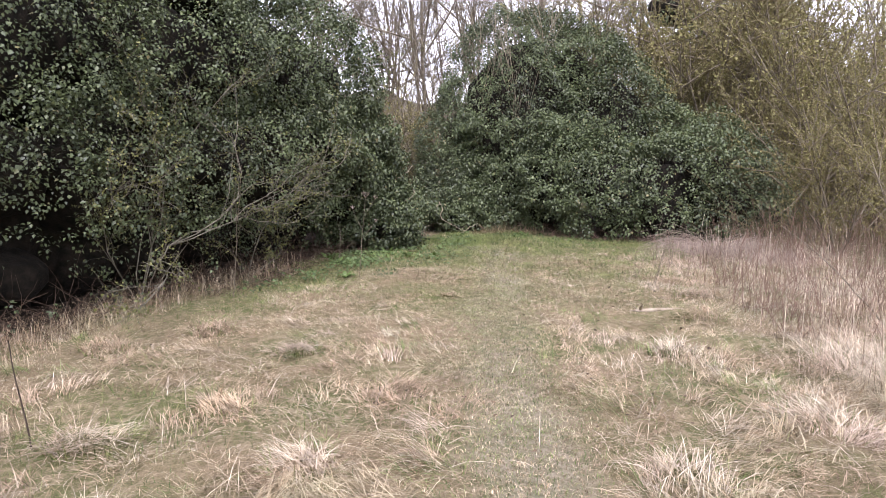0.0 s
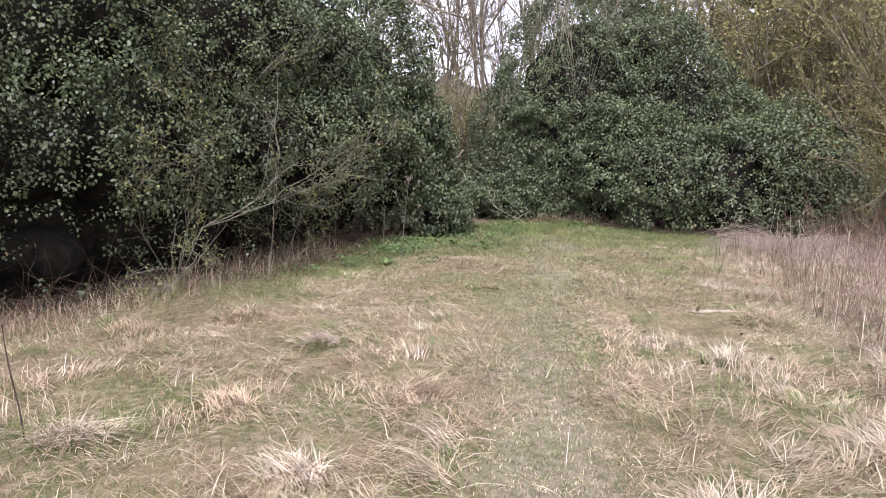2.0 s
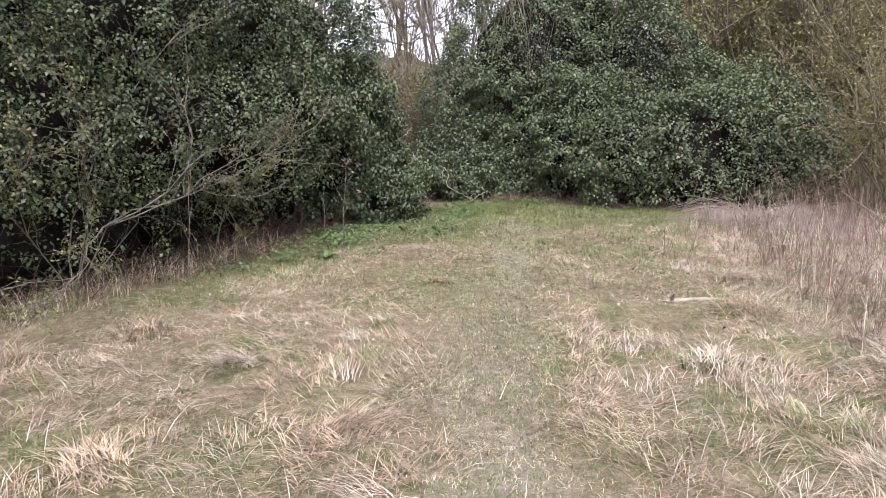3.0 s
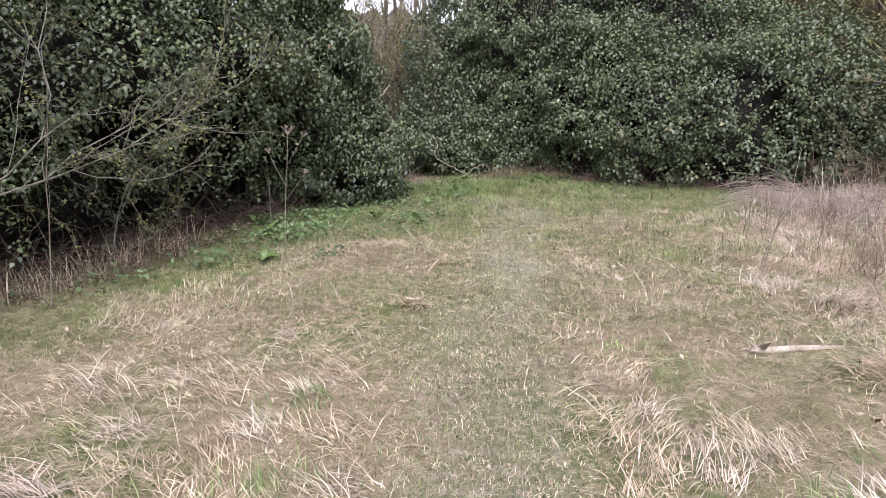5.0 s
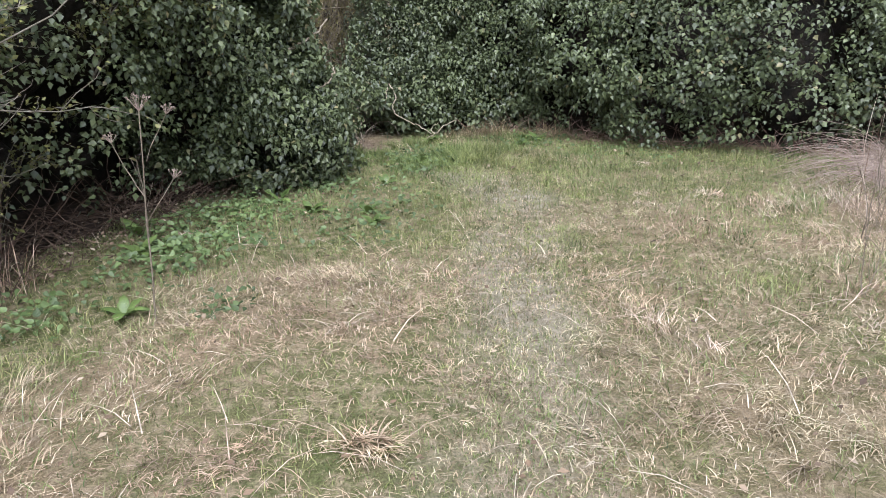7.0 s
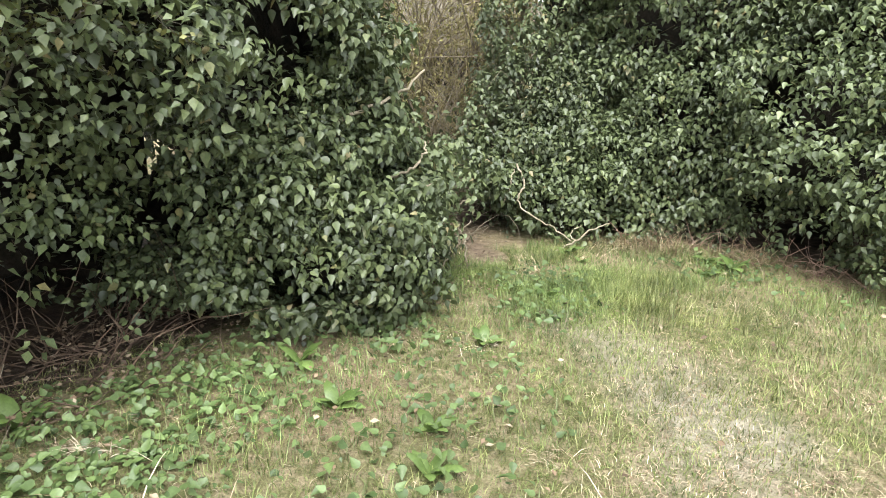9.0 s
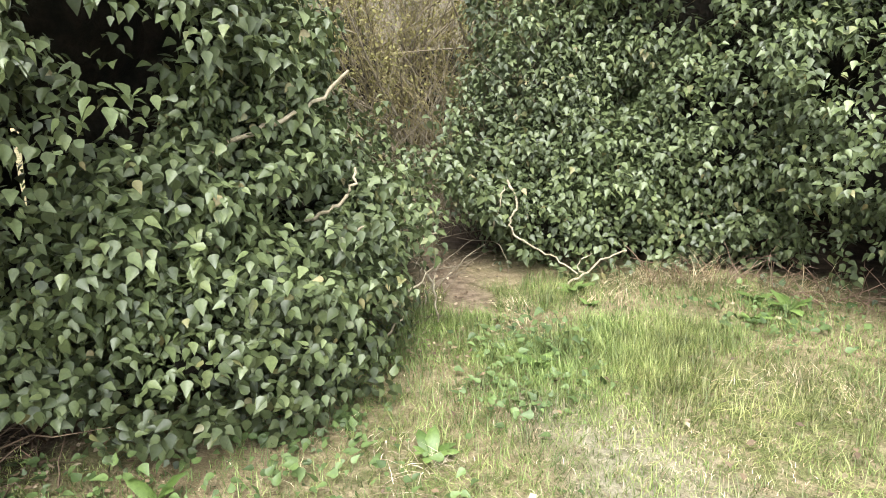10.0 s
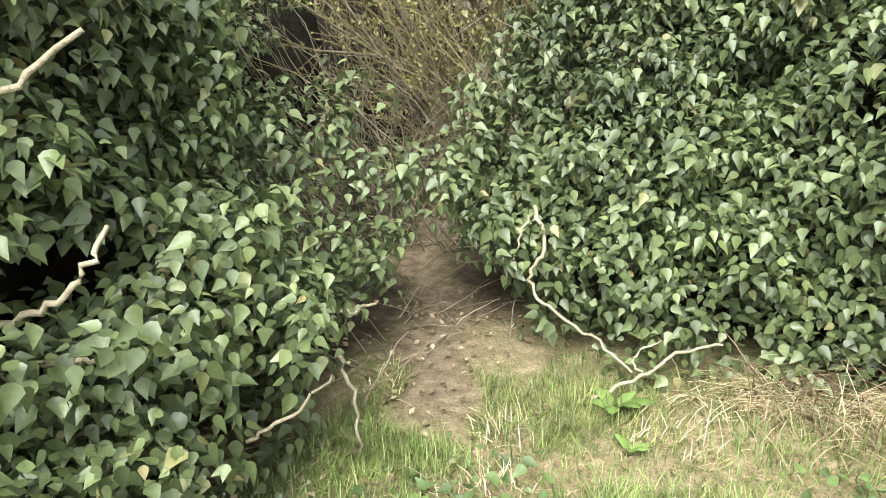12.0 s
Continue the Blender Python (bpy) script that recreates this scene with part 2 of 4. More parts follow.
def distant_wood():
    """A ring of bare wood round the meadow, with a ragged top."""
    V, T, n = [], [], 420
    for k in range(n):
        a = 2 * math.pi * k / n
        r = 56 + 5 * float(vnoise(k * 0.2, 3, 1, 61))
        h = 4.2 + 1.8 * float(vnoise(k * 0.13, 1, 1, 62)) + 1.4 * float(vnoise(k * 0.9, 2, 1, 63))
        c, d = math.cos(a), math.sin(a)
        V += [(r * c, 6 + r * d, -1.5), ((r + 0.5) * c, 6 + (r + 0.5) * d, h * 0.6), ((r + 1.5) * c, 6 + (r + 1.5) * d, h), ((r + 4) * c, 6 + (r + 4) * d, h * 0.5), ((r + 5) * c, 6 + (r + 5) * d, -1.5)]
        o, q = k * 5, ((k + 1) % n) * 5
        for i in range(4):
            T += [(o + i, q + i, q + i + 1), (o + i, q + i + 1, o + i + 1)]
    tagged(put("backdrop", mesh_of("backdrop", V, T), M_WOODS), "distant belt of leafless grey-brown woodland", "woodland", kind="structure")


distant_wood()

# ---- leaves and blades ----
def frames_from(normal, down):
    n = normal / np.linalg.norm(normal, axis=1, keepdims=True)
    d = down - (down * n).sum(1, keepdims=True) * n
    d /= np.linalg.norm(d, axis=1, keepdims=True) + 1e-9
    return n, d, np.cross(n, d)


# heart-shaped leaf: across, along, out
LEAF = np.array([(0, 0, 0), (-0.22, 0.07, 0.05), (0.22, 0.07, 0.05), (-0.37, 0.28, 0.08), (0.37, 0.28, 0.08), (0, 0.40, -0.04), (-0.24, 0.58, 0.05), (0.24, 0.58, 0.05), (0, 1.05, -0.16)])
LEAF_T = np.array([(0, 1, 5), (1, 3, 5), (3, 6, 5), (6, 8, 5), (0, 5, 2), (2, 5, 4), (4, 5, 7), (7, 5, 8)])
KITE = np.array([(0, 0, -0.02), (-0.39, 0.36, 0.09), (0.39, 0.36, 0.09), (0, 1.0, -0.10)])
KITE_T = np.array([(0, 1, 3), (0, 3, 2)])
OVAL = np.array([(0, 0, 0), (-0.32, 0.45, 0.06), (0.32, 0.45, 0.06), (0, 1.0, -0.05), (0, 0.45, -0.03)])
OVAL_T = np.array([(0, 1, 4), (1, 3, 4), (0, 4, 2), (2, 4, 3)])


def leaves_mesh(name, pos, normal, down, size, shape=LEAF, tris=LEAF_T):
    n, d, s = frames_from(normal, down)
    k = size[:, None, None]
    V = pos[:, None] + k * (shape[None, :, 0:1] * s[:, None] + shape[None, :, 1:2] * d[:, None] + shape[None, :, 2:3] * n[:, None])
    T = tris[None] + (np.arange(len(pos)) * len(shape))[:, None, None]
    return mesh_of(name, V.reshape(-1, 3), T.reshape(-1, 3))


def blades_mesh(name, x, y, length, width, heading, lean, lift, short=False, sink=0.01):
    """Arching grass blades: two thin segments and a tip each."""
    z = land(x, y) - sink + lift
    base = np.stack([x, y, z], 1)
    h = np.stack([np.cos(heading), np.sin(heading), np.zeros_like(x)], 1)
    side = np.stack([-np.sin(heading), np.cos(heading), np.zeros_like(x)], 1)
    up = np.array([0, 0, 1.0])
    a1, a2, a3 = lean * np.interp(lean, [0.6, 1.3], [0.5, 0.78]), lean * 1.0, np.minimum(lean * np.interp(lean, [0.6, 1.3], [1.45, 1.22]), 1.75)
    step = lambda a, f: (length * f)[:, None] * (np.sin(a)[:, None] * h + np.cos(a)[:, None] * up)
    p1 = base + step(a1, 0.35)
    p2 = p1 + step(a2, 0.35)
    p3 = p2 + step(a3, 0.3)
    for p in (p1, p2, p3):
        p[:, 2] = np.maximum(p[:, 2], land(p[:, 0], p[:, 1]) + 0.012)
    w = side * width[:, None] * 0.5
    if short:
        V = np.stack([base - w, base + w, p1 - w * 0.8, p1 + w * 0.8, p3], 1)
        T = np.array([(0, 1, 3), (0, 3, 2), (2, 3, 4)])[None] + (np.arange(len(x)) * 5)[:, None, None]
        return mesh_of(name, V.reshape(-1, 3), T.reshape(-1, 3))
    V = np.stack([base - w, base + w, p1 - w * 0.9, p1 + w * 0.9, p2 - w * 0.6, p2 + w * 0.6, p3], 1)
    T = np.array([(0, 1, 3), (0, 3, 2), (2, 3, 5), (2, 5, 4), (4, 5, 6)])[None] + (np.arange(len(x)) * 7)[:, None, None]
    return mesh_of(name, V.reshape(-1, 3), T.reshape(-1, 3))


def tube(path, r0, r1, sides=5):
    """Verts and triangles of a tapered stem along a list of points."""
    P = np.asarray(path, float)
    t = np.gradient(P, axis=0)
    t /= np.linalg.norm(t, axis=1, keepdims=True) + 1e-9
    ref = np.where(abs(t[:, 2:3]) < 0.9, np.array([[0, 0, 1.0]]), np.array([[1.0, 0, 0]]))
    u = np.cross(t, ref)
    u /= np.linalg.norm(u, axis=1, keepdims=True)
    v = np.cross(t, u)
    r = np.linspace(r0, r1, len(P))[:, None, None]
    a = np.arange(sides) * 2 * np.pi / sides
    V = P[:, None] + r * (np.cos(a)[None, :, None] * u[:, None] + np.sin(a)[None, :, None] * v[:, None])
    i, j = np.meshgrid(np.arange(len(P) - 1), np.arange(sides), indexing="ij")
    i, j = i.ravel(), j.ravel()
    a0, a1 = i * sides + j, i * sides + (j + 1) % sides
    T = np.concatenate([np.stack([a0, a1, a1 + sides], 1), np.stack([a0, a1 + sides, a0 + sides], 1)])
    return V.reshape(-1, 3), T


def tubes_mesh(name, stems, sides=5):
    Vs, Ts, o = [], [], 0
    for path, r0, r1 in stems:
        V, T = tube(path, r0, r1, sides)
        Vs.append(V)
        Ts.append(T + o)
        o += len(V)
    return mesh_of(name, np.concatenate(Vs), np.concatenate(Ts))


def wander(start, way, length, steps, bend, rng, pull=(0, 0, 0)):
    """A crooked line from start."""
    p, d = np.array(start, float), np.array(way, float)
    d /= np.linalg.norm(d)
    out = [p.copy()]
    for _ in range(steps):
        d = d + rng.normal(0, bend, 3) + np.array(pull)
        d /= np.linalg.norm(d)
        p = p + d * length / steps
        out.append(p.copy())
    return out


def branching(start, way, length, radius, depth, rng, out, bend=0.12, split=4, spread=0.7, pull=(0, 0, 0.05), shrink=0.55, steps=7, thin=0.0025):
    """Grow a stem with side shoots; out collects (level, path, r0, r1)."""
    path = wander(start, way, length, steps, bend, rng, pull)
    out.append((depth, path, radius, radius * 0.35))
    if depth == 0:
        return
    for k in range(split):
        f = 0.25 + 0.72 * (k + rng.rand()) / split
        i = min(int(f * steps), steps - 1)
        d = np.array(path[i + 1]) - np.array(path[i])
        d = d / np.linalg.norm(d) + rng.normal(0, spread, 3)
        branching(path[i], d, length * shrink * rng.uniform(0.7, 1.2), max(radius * 0.5, thin), depth - 1, rng, out, bend, split, spread, pull, shrink, max(steps - 1, 4), thin)


# ---- ivy ----
def ivy_points(lumps, density, rng, keep, depth=0.25):
    """Places and outward ways on the skin of a union of rounded lumps."""
    L = np.array(lumps, float)
    P, N = [], []
    for own, c in enumerate(L):
        r = c[3:6]
        area = 4 * np.pi * ((r[0] * r[1]) ** 1.6 / 3 + (r[0] * r[2]) ** 1.6 / 3 + (r[1] * r[2]) ** 1.6 / 3) ** (1 / 1.6)
        k = int(area * density)
        u = rng.normal(size=(k, 3))
        u /= np.linalg.norm(u, axis=1, keepdims=True)
        n = u / r
        n /= np.linalg.norm(n, axis=1, keepdims=True)
        p = c[:3] + u * r
        bump = (vnoise(p[:, 0] + p[:, 2] * 0.7, p[:, 1] - p[:, 2] * 0.9, 2.2, 31) - 0.5) * 0.4 + (vnoise(p[:, 0] - p[:, 2], p[:, 1] + p[:, 2] * 1.3, 5.5, 32) - 0.5) * 0.36
        bump = bump + (vnoise((p[:, 0] + p[:, 1]) * 1.1, p[:, 2] * 3.4, 1.0, 33) - 0.5) * 0.28 + 0.1
        p = p + n * (bump - depth * rng.rand(k) ** 1.6)[:, None]
        ok = p[:, 2] > land(p[:, 0], p[:, 1]) + 0.04
        for other, d in enumerate(L):
            if other != own:
                ok &= ((p - d[:3]) ** 2 / (d[3:6] - 0.28) ** 2).sum(1) > 1
        ok &= keep(p, n)
        P.append(p[ok])
        N.append(n[ok])
    return np.concatenate(P), np.concatenate(N)


def sprays(P, N, rng, size):
    """Each place becomes a shoot tip: leaves set round it, turned up and out, their tips drooping."""
    m = 7
    axis = N * 0.8 + np.array([0, 0, 0.7]) + rng.normal(0, 0.3, N.shape)
    axis /= np.linalg.norm(axis, axis=1, keepdims=True)
    u = np.cross(axis, rng.normal(size=N.shape))
    u /= np.linalg.norm(u, axis=1, keepdims=True)
    v = np.cross(axis, u)
    a = (np.arange(m) * 2.4)[None] + rng.rand(len(P), 1) * 6.283 + rng.normal(0, 0.3, (len(P), m))
    radial = np.cos(a)[..., None] * u[:, None] + np.sin(a)[..., None] * v[:, None]
    rise = np.linspace(-0.09, 0.02, m)[None, :, None]
    pos = P[:, None] + axis[:, None] * rise + radial * rng.uniform(0.01, 0.045, (len(P), m, 1))
    face = axis[:, None] * 0.9 + np.array([0, 0, 0.3]) + radial * 0.7 + rng.normal(0, 0.36, radial.shape)
    down = radial * 0.9 + np.array([0, 0, -0.68]) - axis[:, None] * 0.2 + rng.normal(0, 0.15, radial.shape)
    S = size * np.interp(P[:, 1:2], [9.0, 11.8], [0.68, 0.88]) * rng.uniform(0.75, 1.25, (len(P), 1)) * rng.uniform(0.7, 1.2, (len(P), m))
    flat = lambda q: q.reshape(-1, q.shape[-1])
    return flat(pos), flat(face), flat(down), S.ravel()


def core_mesh(name, lumps, shrink):
    bm = bmesh.new()
    for c in lumps:
        r = bmesh.ops.create_icosphere(bm, subdivisions=3, radius=1.0)["verts"]
        for v in r:
            v.co = Vector([c[i] + v.co[i] * max(c[3 + i] - shrink, 0.15) for i in range(3)])
            v.co += (noise.noise_vector(v.co * 1.7) * 0.12 + noise.noise_vector(v.co * 5) * 0.05)
    return bm


def ivy_mass(name, label, lumps, density, near, near_density, hollow, size, seed, facing, shrink=0.64, holes=(0.14, 0.45), inner=(), pits=()):
    """An ivy-covered thicket: a solid core with inner shade in its colour, a skin of leaves, the nearest of them
    single.
    """
    rng = np.random.RandomState(seed)
    thing = tagged(new(name), label, "ivy thicket")
    part("shade_core", core_mesh(name, list(lumps) + [(*c[:3], *(r + shrink for r in c[3:])) for c in inner], shrink), M_CORE, thing, "solid near-black core, stems and the shade between them in one colour", True)

    def keep(p, n):
        gap = vnoise(p[:, 0] * 1.1 + p[:, 2] * 1.7, p[:, 1] * 1.3 - p[:, 2] * 1.1, 1.5, seed + 5)
        h = p[:, 2] - land(p[:, 0], p[:, 1])
        want = np.where(gap > holes[0], 1.0, np.where(p[:, 1] > 10.5, holes[1], 0.7)) * np.where((p[:, 1] < 10.0) & (p[:, 1] > 4.5), 1.7, 1.0) * hollow(p, h) * np.where((p[:, 1] > 17.3) & (p[:, 0] > -0.2) & (p[:, 0] < 4.8) | (0.936 * (p[:, 0] + 3.5) - 0.352 * (p[:, 1] - 7.1) < -2.2) & (p[:, 0] < -2.4), 0.12, 1.0) * np.where((n * facing).sum(1) > -0.12, 1.0, 0.06) * np.where((p[:, 1] < 4.0) | (p[:, 1] > 15.2) & (p[:, 0] < -1.2) | (p[:, 2] > 5.2), 0.35, 1.0)
        # only brushwood stands in the gap
        want = want * np.where((p[:, 0] > -2.3) & (p[:, 0] < -0.62) & (p[:, 1] > 14.5), 0.06, 1.0)
        for c in pits:
            want = want * np.where(((p - np.array(c[:3])) ** 2 / np.array(c[3:]) ** 2).sum(1) < 1, 0.05, 1.0)
        return rng.rand(len(p)) < want

    P, N = ivy_points(lumps, density, rng, keep)
    Pn, Nn = ivy_points(lumps, near_density, rng, lambda p, n: keep(p, n) & near(p), 0.22)
    P, N = np.concatenate([P, Pn]), np.concatenate([N, Nn])
    P, F, D, S = sprays(P, N, rng, size)
    # the single leaves: an even pick of those in the near stretch
    idx = np.flatnonzero(near(P))
    pick = idx[:: max(1, len(idx) // 280)][:280]
    rest = np.ones(len(P), bool)
    rest[pick] = False
    close = near(P)
    for which, shape, tris in ((rest & close, LEAF, LEAF_T), (rest & ~close, KITE, KITE_T)):
        if which.any():
            put("foliage", leaves_mesh("foliage", P[which], F[which], D[which], S[which], shape, tris), M_IVY, thing, "dense glossy green ivy leaves", True)["kind"] = "stuff"
    one = leaves_mesh("ivy_leaf", np.zeros((1, 3)), np.array([[0, 0, 1.0]]), np.array([[0, 1.0, 0]]), np.ones(1))
    one.materials.append(M_IVY_ONE)
    n, d, s = frames_from(F[pick], D[pick])
    for k in range(len(pick)):
        leaf = put("ivy_leaf", one, None, thing, "", True)
        leaf.matrix_local = Matrix.Translation(P[pick[k]]) @ Matrix((s[k] * -1, d[k], n[k])).transposed().to_4x4() @ Matrix.Scale(S[pick[k]] * 1.1, 4)
    return thing


def left_lumps():
    rng = np.random.RandomState(5)
    out = []
    a, along, inward = np.array([-3.5, 7.1]), np.array([0.352, 0.936]), np.array([-0.936, 0.352])
    for s in np.arange(-6.0, 5.9, 1.05):
        top = np.interp(s, [-6, 2.8, 4.2, 5.4, 6.0], [6.2, 6.0, 4.6, 3.8, 3.4])
        for z, r, q in ((0.45, 0.95, 1.12), (1.55, 1.25, 1.08), (2.9, 1.4, 1.45), (4.3, 1.45, 1.95), (5.3, 1.5, 2.9)):
            if z + 0.8 > top:
                continue
            r = r * rng.uniform(0.88, 1.12) * np.interp(s, [4, 6], [1.0, 0.9])
            out_by = np.interp(s, [-2, 1.0, 2.6], [0.1, 0.35, 0.6]) * (0.5 if z < 1 else 1.0)
            p = a + along * (s + rng.uniform(-0.3, 0.3)) + inward * ((q + rng.uniform(-0.15, 0.15)) * np.interp(s, [4, 6], [1.0, 0.95]) - out_by)
            out.append((p[0], p[1], z - 0.35, r, r, r * rng.uniform(0.85, 1.05)))
    # the bulging end by the gap, its low skirt, and the mass behind
    out += [(-1.35, 12.75, 0.36, 0.82, 0.75, 0.86), (-1.7, 12.4, 0.6, 0.72, 0.65, 0.75), (-1.5, 13.15, 0.72, 0.68, 0.62, 0.62), (-1.75, 13.5, 1.0, 0.7, 0.65, 0.7), (-1.4, 12.4, 0.2, 0.7, 0.7, 0.7), (-1.3, 13.1, 0.2, 0.72, 0.7, 0.72), (-0.95, 13.0, 0.15, 0.52, 0.48, 0.45), (-1.75, 11.85, 0.45, 0.68, 0.65, 0.72)]
    out += [(-1.05, 12.1, -0.05, 0.42, 0.45, 0.55), (-1.4, 11.85, 0.2, 0.5, 0.4, 0.5), (-0.85, 12.5, -0.15, 0.45, 0.42, 0.5), (-0.85, 13.0, -0.2, 0.42, 0.5, 0.45)]
    out += [(-1.4, 13.9, 0.05, 0.7, 0.7, 0.75), (-2.0, 13.4, 1.3, 0.8, 0.8, 0.8), (-2.6, 14.2, 1.3, 0.95, 0.9, 1.0)]
    out += [(-3.3, 15.5, 0.8, 1.2, 1.4, 1.6), (-4.4, 17.2, 1.0, 1.5, 1.8, 2.0), (-3.0, 16.3, 0.6, 1.1, 1.0, 1.5), (-2.5, 17.4, 0.5, 1.4, 1.0, 1.7)]
    return out


def hedge_heart():
    """Solid core lumps along the middle of the hedge, for its close-set stems and their shade."""
    out = []
    for s in np.arange(-6.0, 5.8, 0.8):
        for z, r, h, q in ((0.5, 0.6, 1.3, 1.45), (2.4, 0.75, 1.3, 1.75)):
            out.append((-3.5 + 0.352 * s - 0.936 * q, 7.1 + 0.936 * s + 0.352 * q, z, r, r, h))
    return out + [(-1.7, 12.9, 0.5, 0.4, 0.8, 1.2)]


MOUND = [
    (2.0, 16.5, 1.5, 2.2, 1.7, 2.95), (0.6, 16.4, 0.9, 1.25, 1.2, 2.1), (3.9, 15.9, 1.3, 1.5, 1.5, 2.2), (2.9, 16.3, 3.0, 1.3, 1.2, 1.2),
    (0.8, 15.3, -0.05, 0.75, 0.75, 0.8), (0.0, 15.45, 0.25, 0.72, 0.78, 0.95), (0.04, 14.88, 0.1, 0.52, 0.52, 0.6), (0.5, 15.0, -0.2, 0.6, 0.5, 0.6), (0.14, 14.6, -0.1, 0.38, 0.34, 0.45), (-0.2, 14.95, 0.15, 0.4, 0.42, 0.7),
    (1.6, 15.45, 0.3, 1.0, 1.0, 1.35), (1.35, 15.0, -0.2, 0.75, 0.6, 0.7), (2.6, 14.7, 0.4, 1.05, 1.1, 1.4),
    (3.5, 13.85, 0.35, 1.05, 1.1, 1.35), (4.4, 13.4, 0.35, 1.1, 1.05, 1.35), (5.3, 13.6, 0.55, 1.15, 1.05, 1.35), (6.2, 13.9, 0.15, 1.0, 0.95, 1.05), (6.9, 14.0, -0.1, 0.7, 0.75, 0.7),
    (-1.3, 18.2, 0.3, 1.7, 0.8, 1.5), (2.0, 15.6, 1.3, 0.95, 0.85, 0.9), (0.9, 16.0, 1.4, 0.9, 0.9, 0.9), (3.0, 15.4, 1.5, 0.9, 0.9, 0.85), (4.9, 14.6, 1.0, 1.1, 1.0, 1.1),
]
FACE_L = np.array([0.75, -0.6, 0.3])
FACE_M = np.array([-0.05, -0.95, 0.3])
HEDGE_IVY = ivy_mass("ivy_hedge", "tall dark green ivy-smothered hedge thicket with hollow shaded foot", left_lumps(), 150,
         lambda p: (p[:, 1] > 11.0) & (p[:, 0] > -3.2) & (p[:, 2] < 2.2), 130,
         lambda p, h: np.interp(h + 0.9 * (vnoise(p[:, 0], p[:, 1], 0.9, 77) - 0.5), [0.6, 1.55], [0.04, 1.0]) * np.where(p[:, 1] > 11.55, 0, 1) + np.where(p[:, 1] > 11.55, np.interp(h, [0, 0.5], [0.45, 1.0]), 0),
         0.06, 41, FACE_L, holes=(0.26, 0.15), inner=hedge_heart(),
         pits=[(-1.05, 11.82, -0.05, 0.35, 0.25, 0.2), (-0.72, 12.6, 0.5, 0.26, 0.26, 0.12), (-0.7, 12.95, -0.1, 0.25, 0.3, 0.16), (-2.6, 9.6, 0.75, 0.6, 0.7, 0.35), (-1.5, 11.3, 1.3, 0.3, 0.3, 0.12)])
MOUND_IVY = ivy_mass("ivy_mound", "rounded mound of grey-green ivy over old shrubs", MOUND, 185,
         lambda p: (p[:, 0] < 2.6) & (p[:, 1] < 15.5) & (p[:, 2] < 2.0), 70,
         lambda p, h: np.interp(h + 0.5 * (vnoise(p[:, 0], p[:, 1], 1.3, 78) - 0.5), [0.05, 0.5], [0.3, 1.0]),
         0.061, 43, FACE_M, holes=(0.24, 0.25))

# ---- meadow grass ----
def zone(x, y):
    """How far the place is path, tall bleached grass, and green sward, 0 to 1 each."""
    d = abs(x - path_x(y)) + (vnoise(x, y, 3, 12) - 0.5) * 0.25
    path = np.clip((0.5 - d) / 0.25, 0, 1) * (y < 12.8)
    tall = np.clip((x - np.interp(y, [0, 3, 6, 9, 12, 14], [1.1, 1.2, 1.8, 2.6, 3.3, 4.2]) + (vnoise(x, y, 1.1, 13) - 0.5) * 1.6) / 1.7, 0, 1)
    hedge = 0.936 * (x + 3.5) - 0.352 * (y - 7.1)
    green = np.clip((2.2 - hedge) / 1.6, 0, 1) * np.clip((y - 6.5) / 2, 0, 1) + np.clip((y - 9.5) / 2.5, 0, 1)
    green = np.clip(green * 0.9 + (vnoise(x, y, 0.9, 14) - 0.3) * 0.7 + (vnoise(x, y, 2.4, 7) - 0.4) * 0.6, 0.1, 0.93) * (1 - tall * 0.8)
    return path, tall, green


def blocked(x, y):
    """Under the thickets, where no grass grows."""
    hedge = 0.936 * (x + 3.5) - 0.352 * (y - 7.1)
    under = (hedge < np.interp(y, [7.5, 9.4, 12.3], [-0.4, -0.05, -0.1]) + 0.3 * vnoise(x, y, 2, 2)) | ((x < -0.62 + 0.2 * vnoise(x, y, 3, 2)) & (y > 12.3))
    under |= (y > np.interp(x, [-0.6, 0.1, 1.4, 3.4, 4.4, 6.5], [13.9, 14.4, 14.4, 13.0, 12.4, 12.95]) + 0.2 * vnoise(x, y, 3, 3))
    under |= (x < -0.85) & (y > 11.7)
    track = (y > 13.5) & (abs(x - path_x(y)) < 0.22 + 0.3 * (vnoise(x, y, 4.0, 54) - 0.5))
    under |= (y > 14.0) & (x < 0.1)
    return under | track


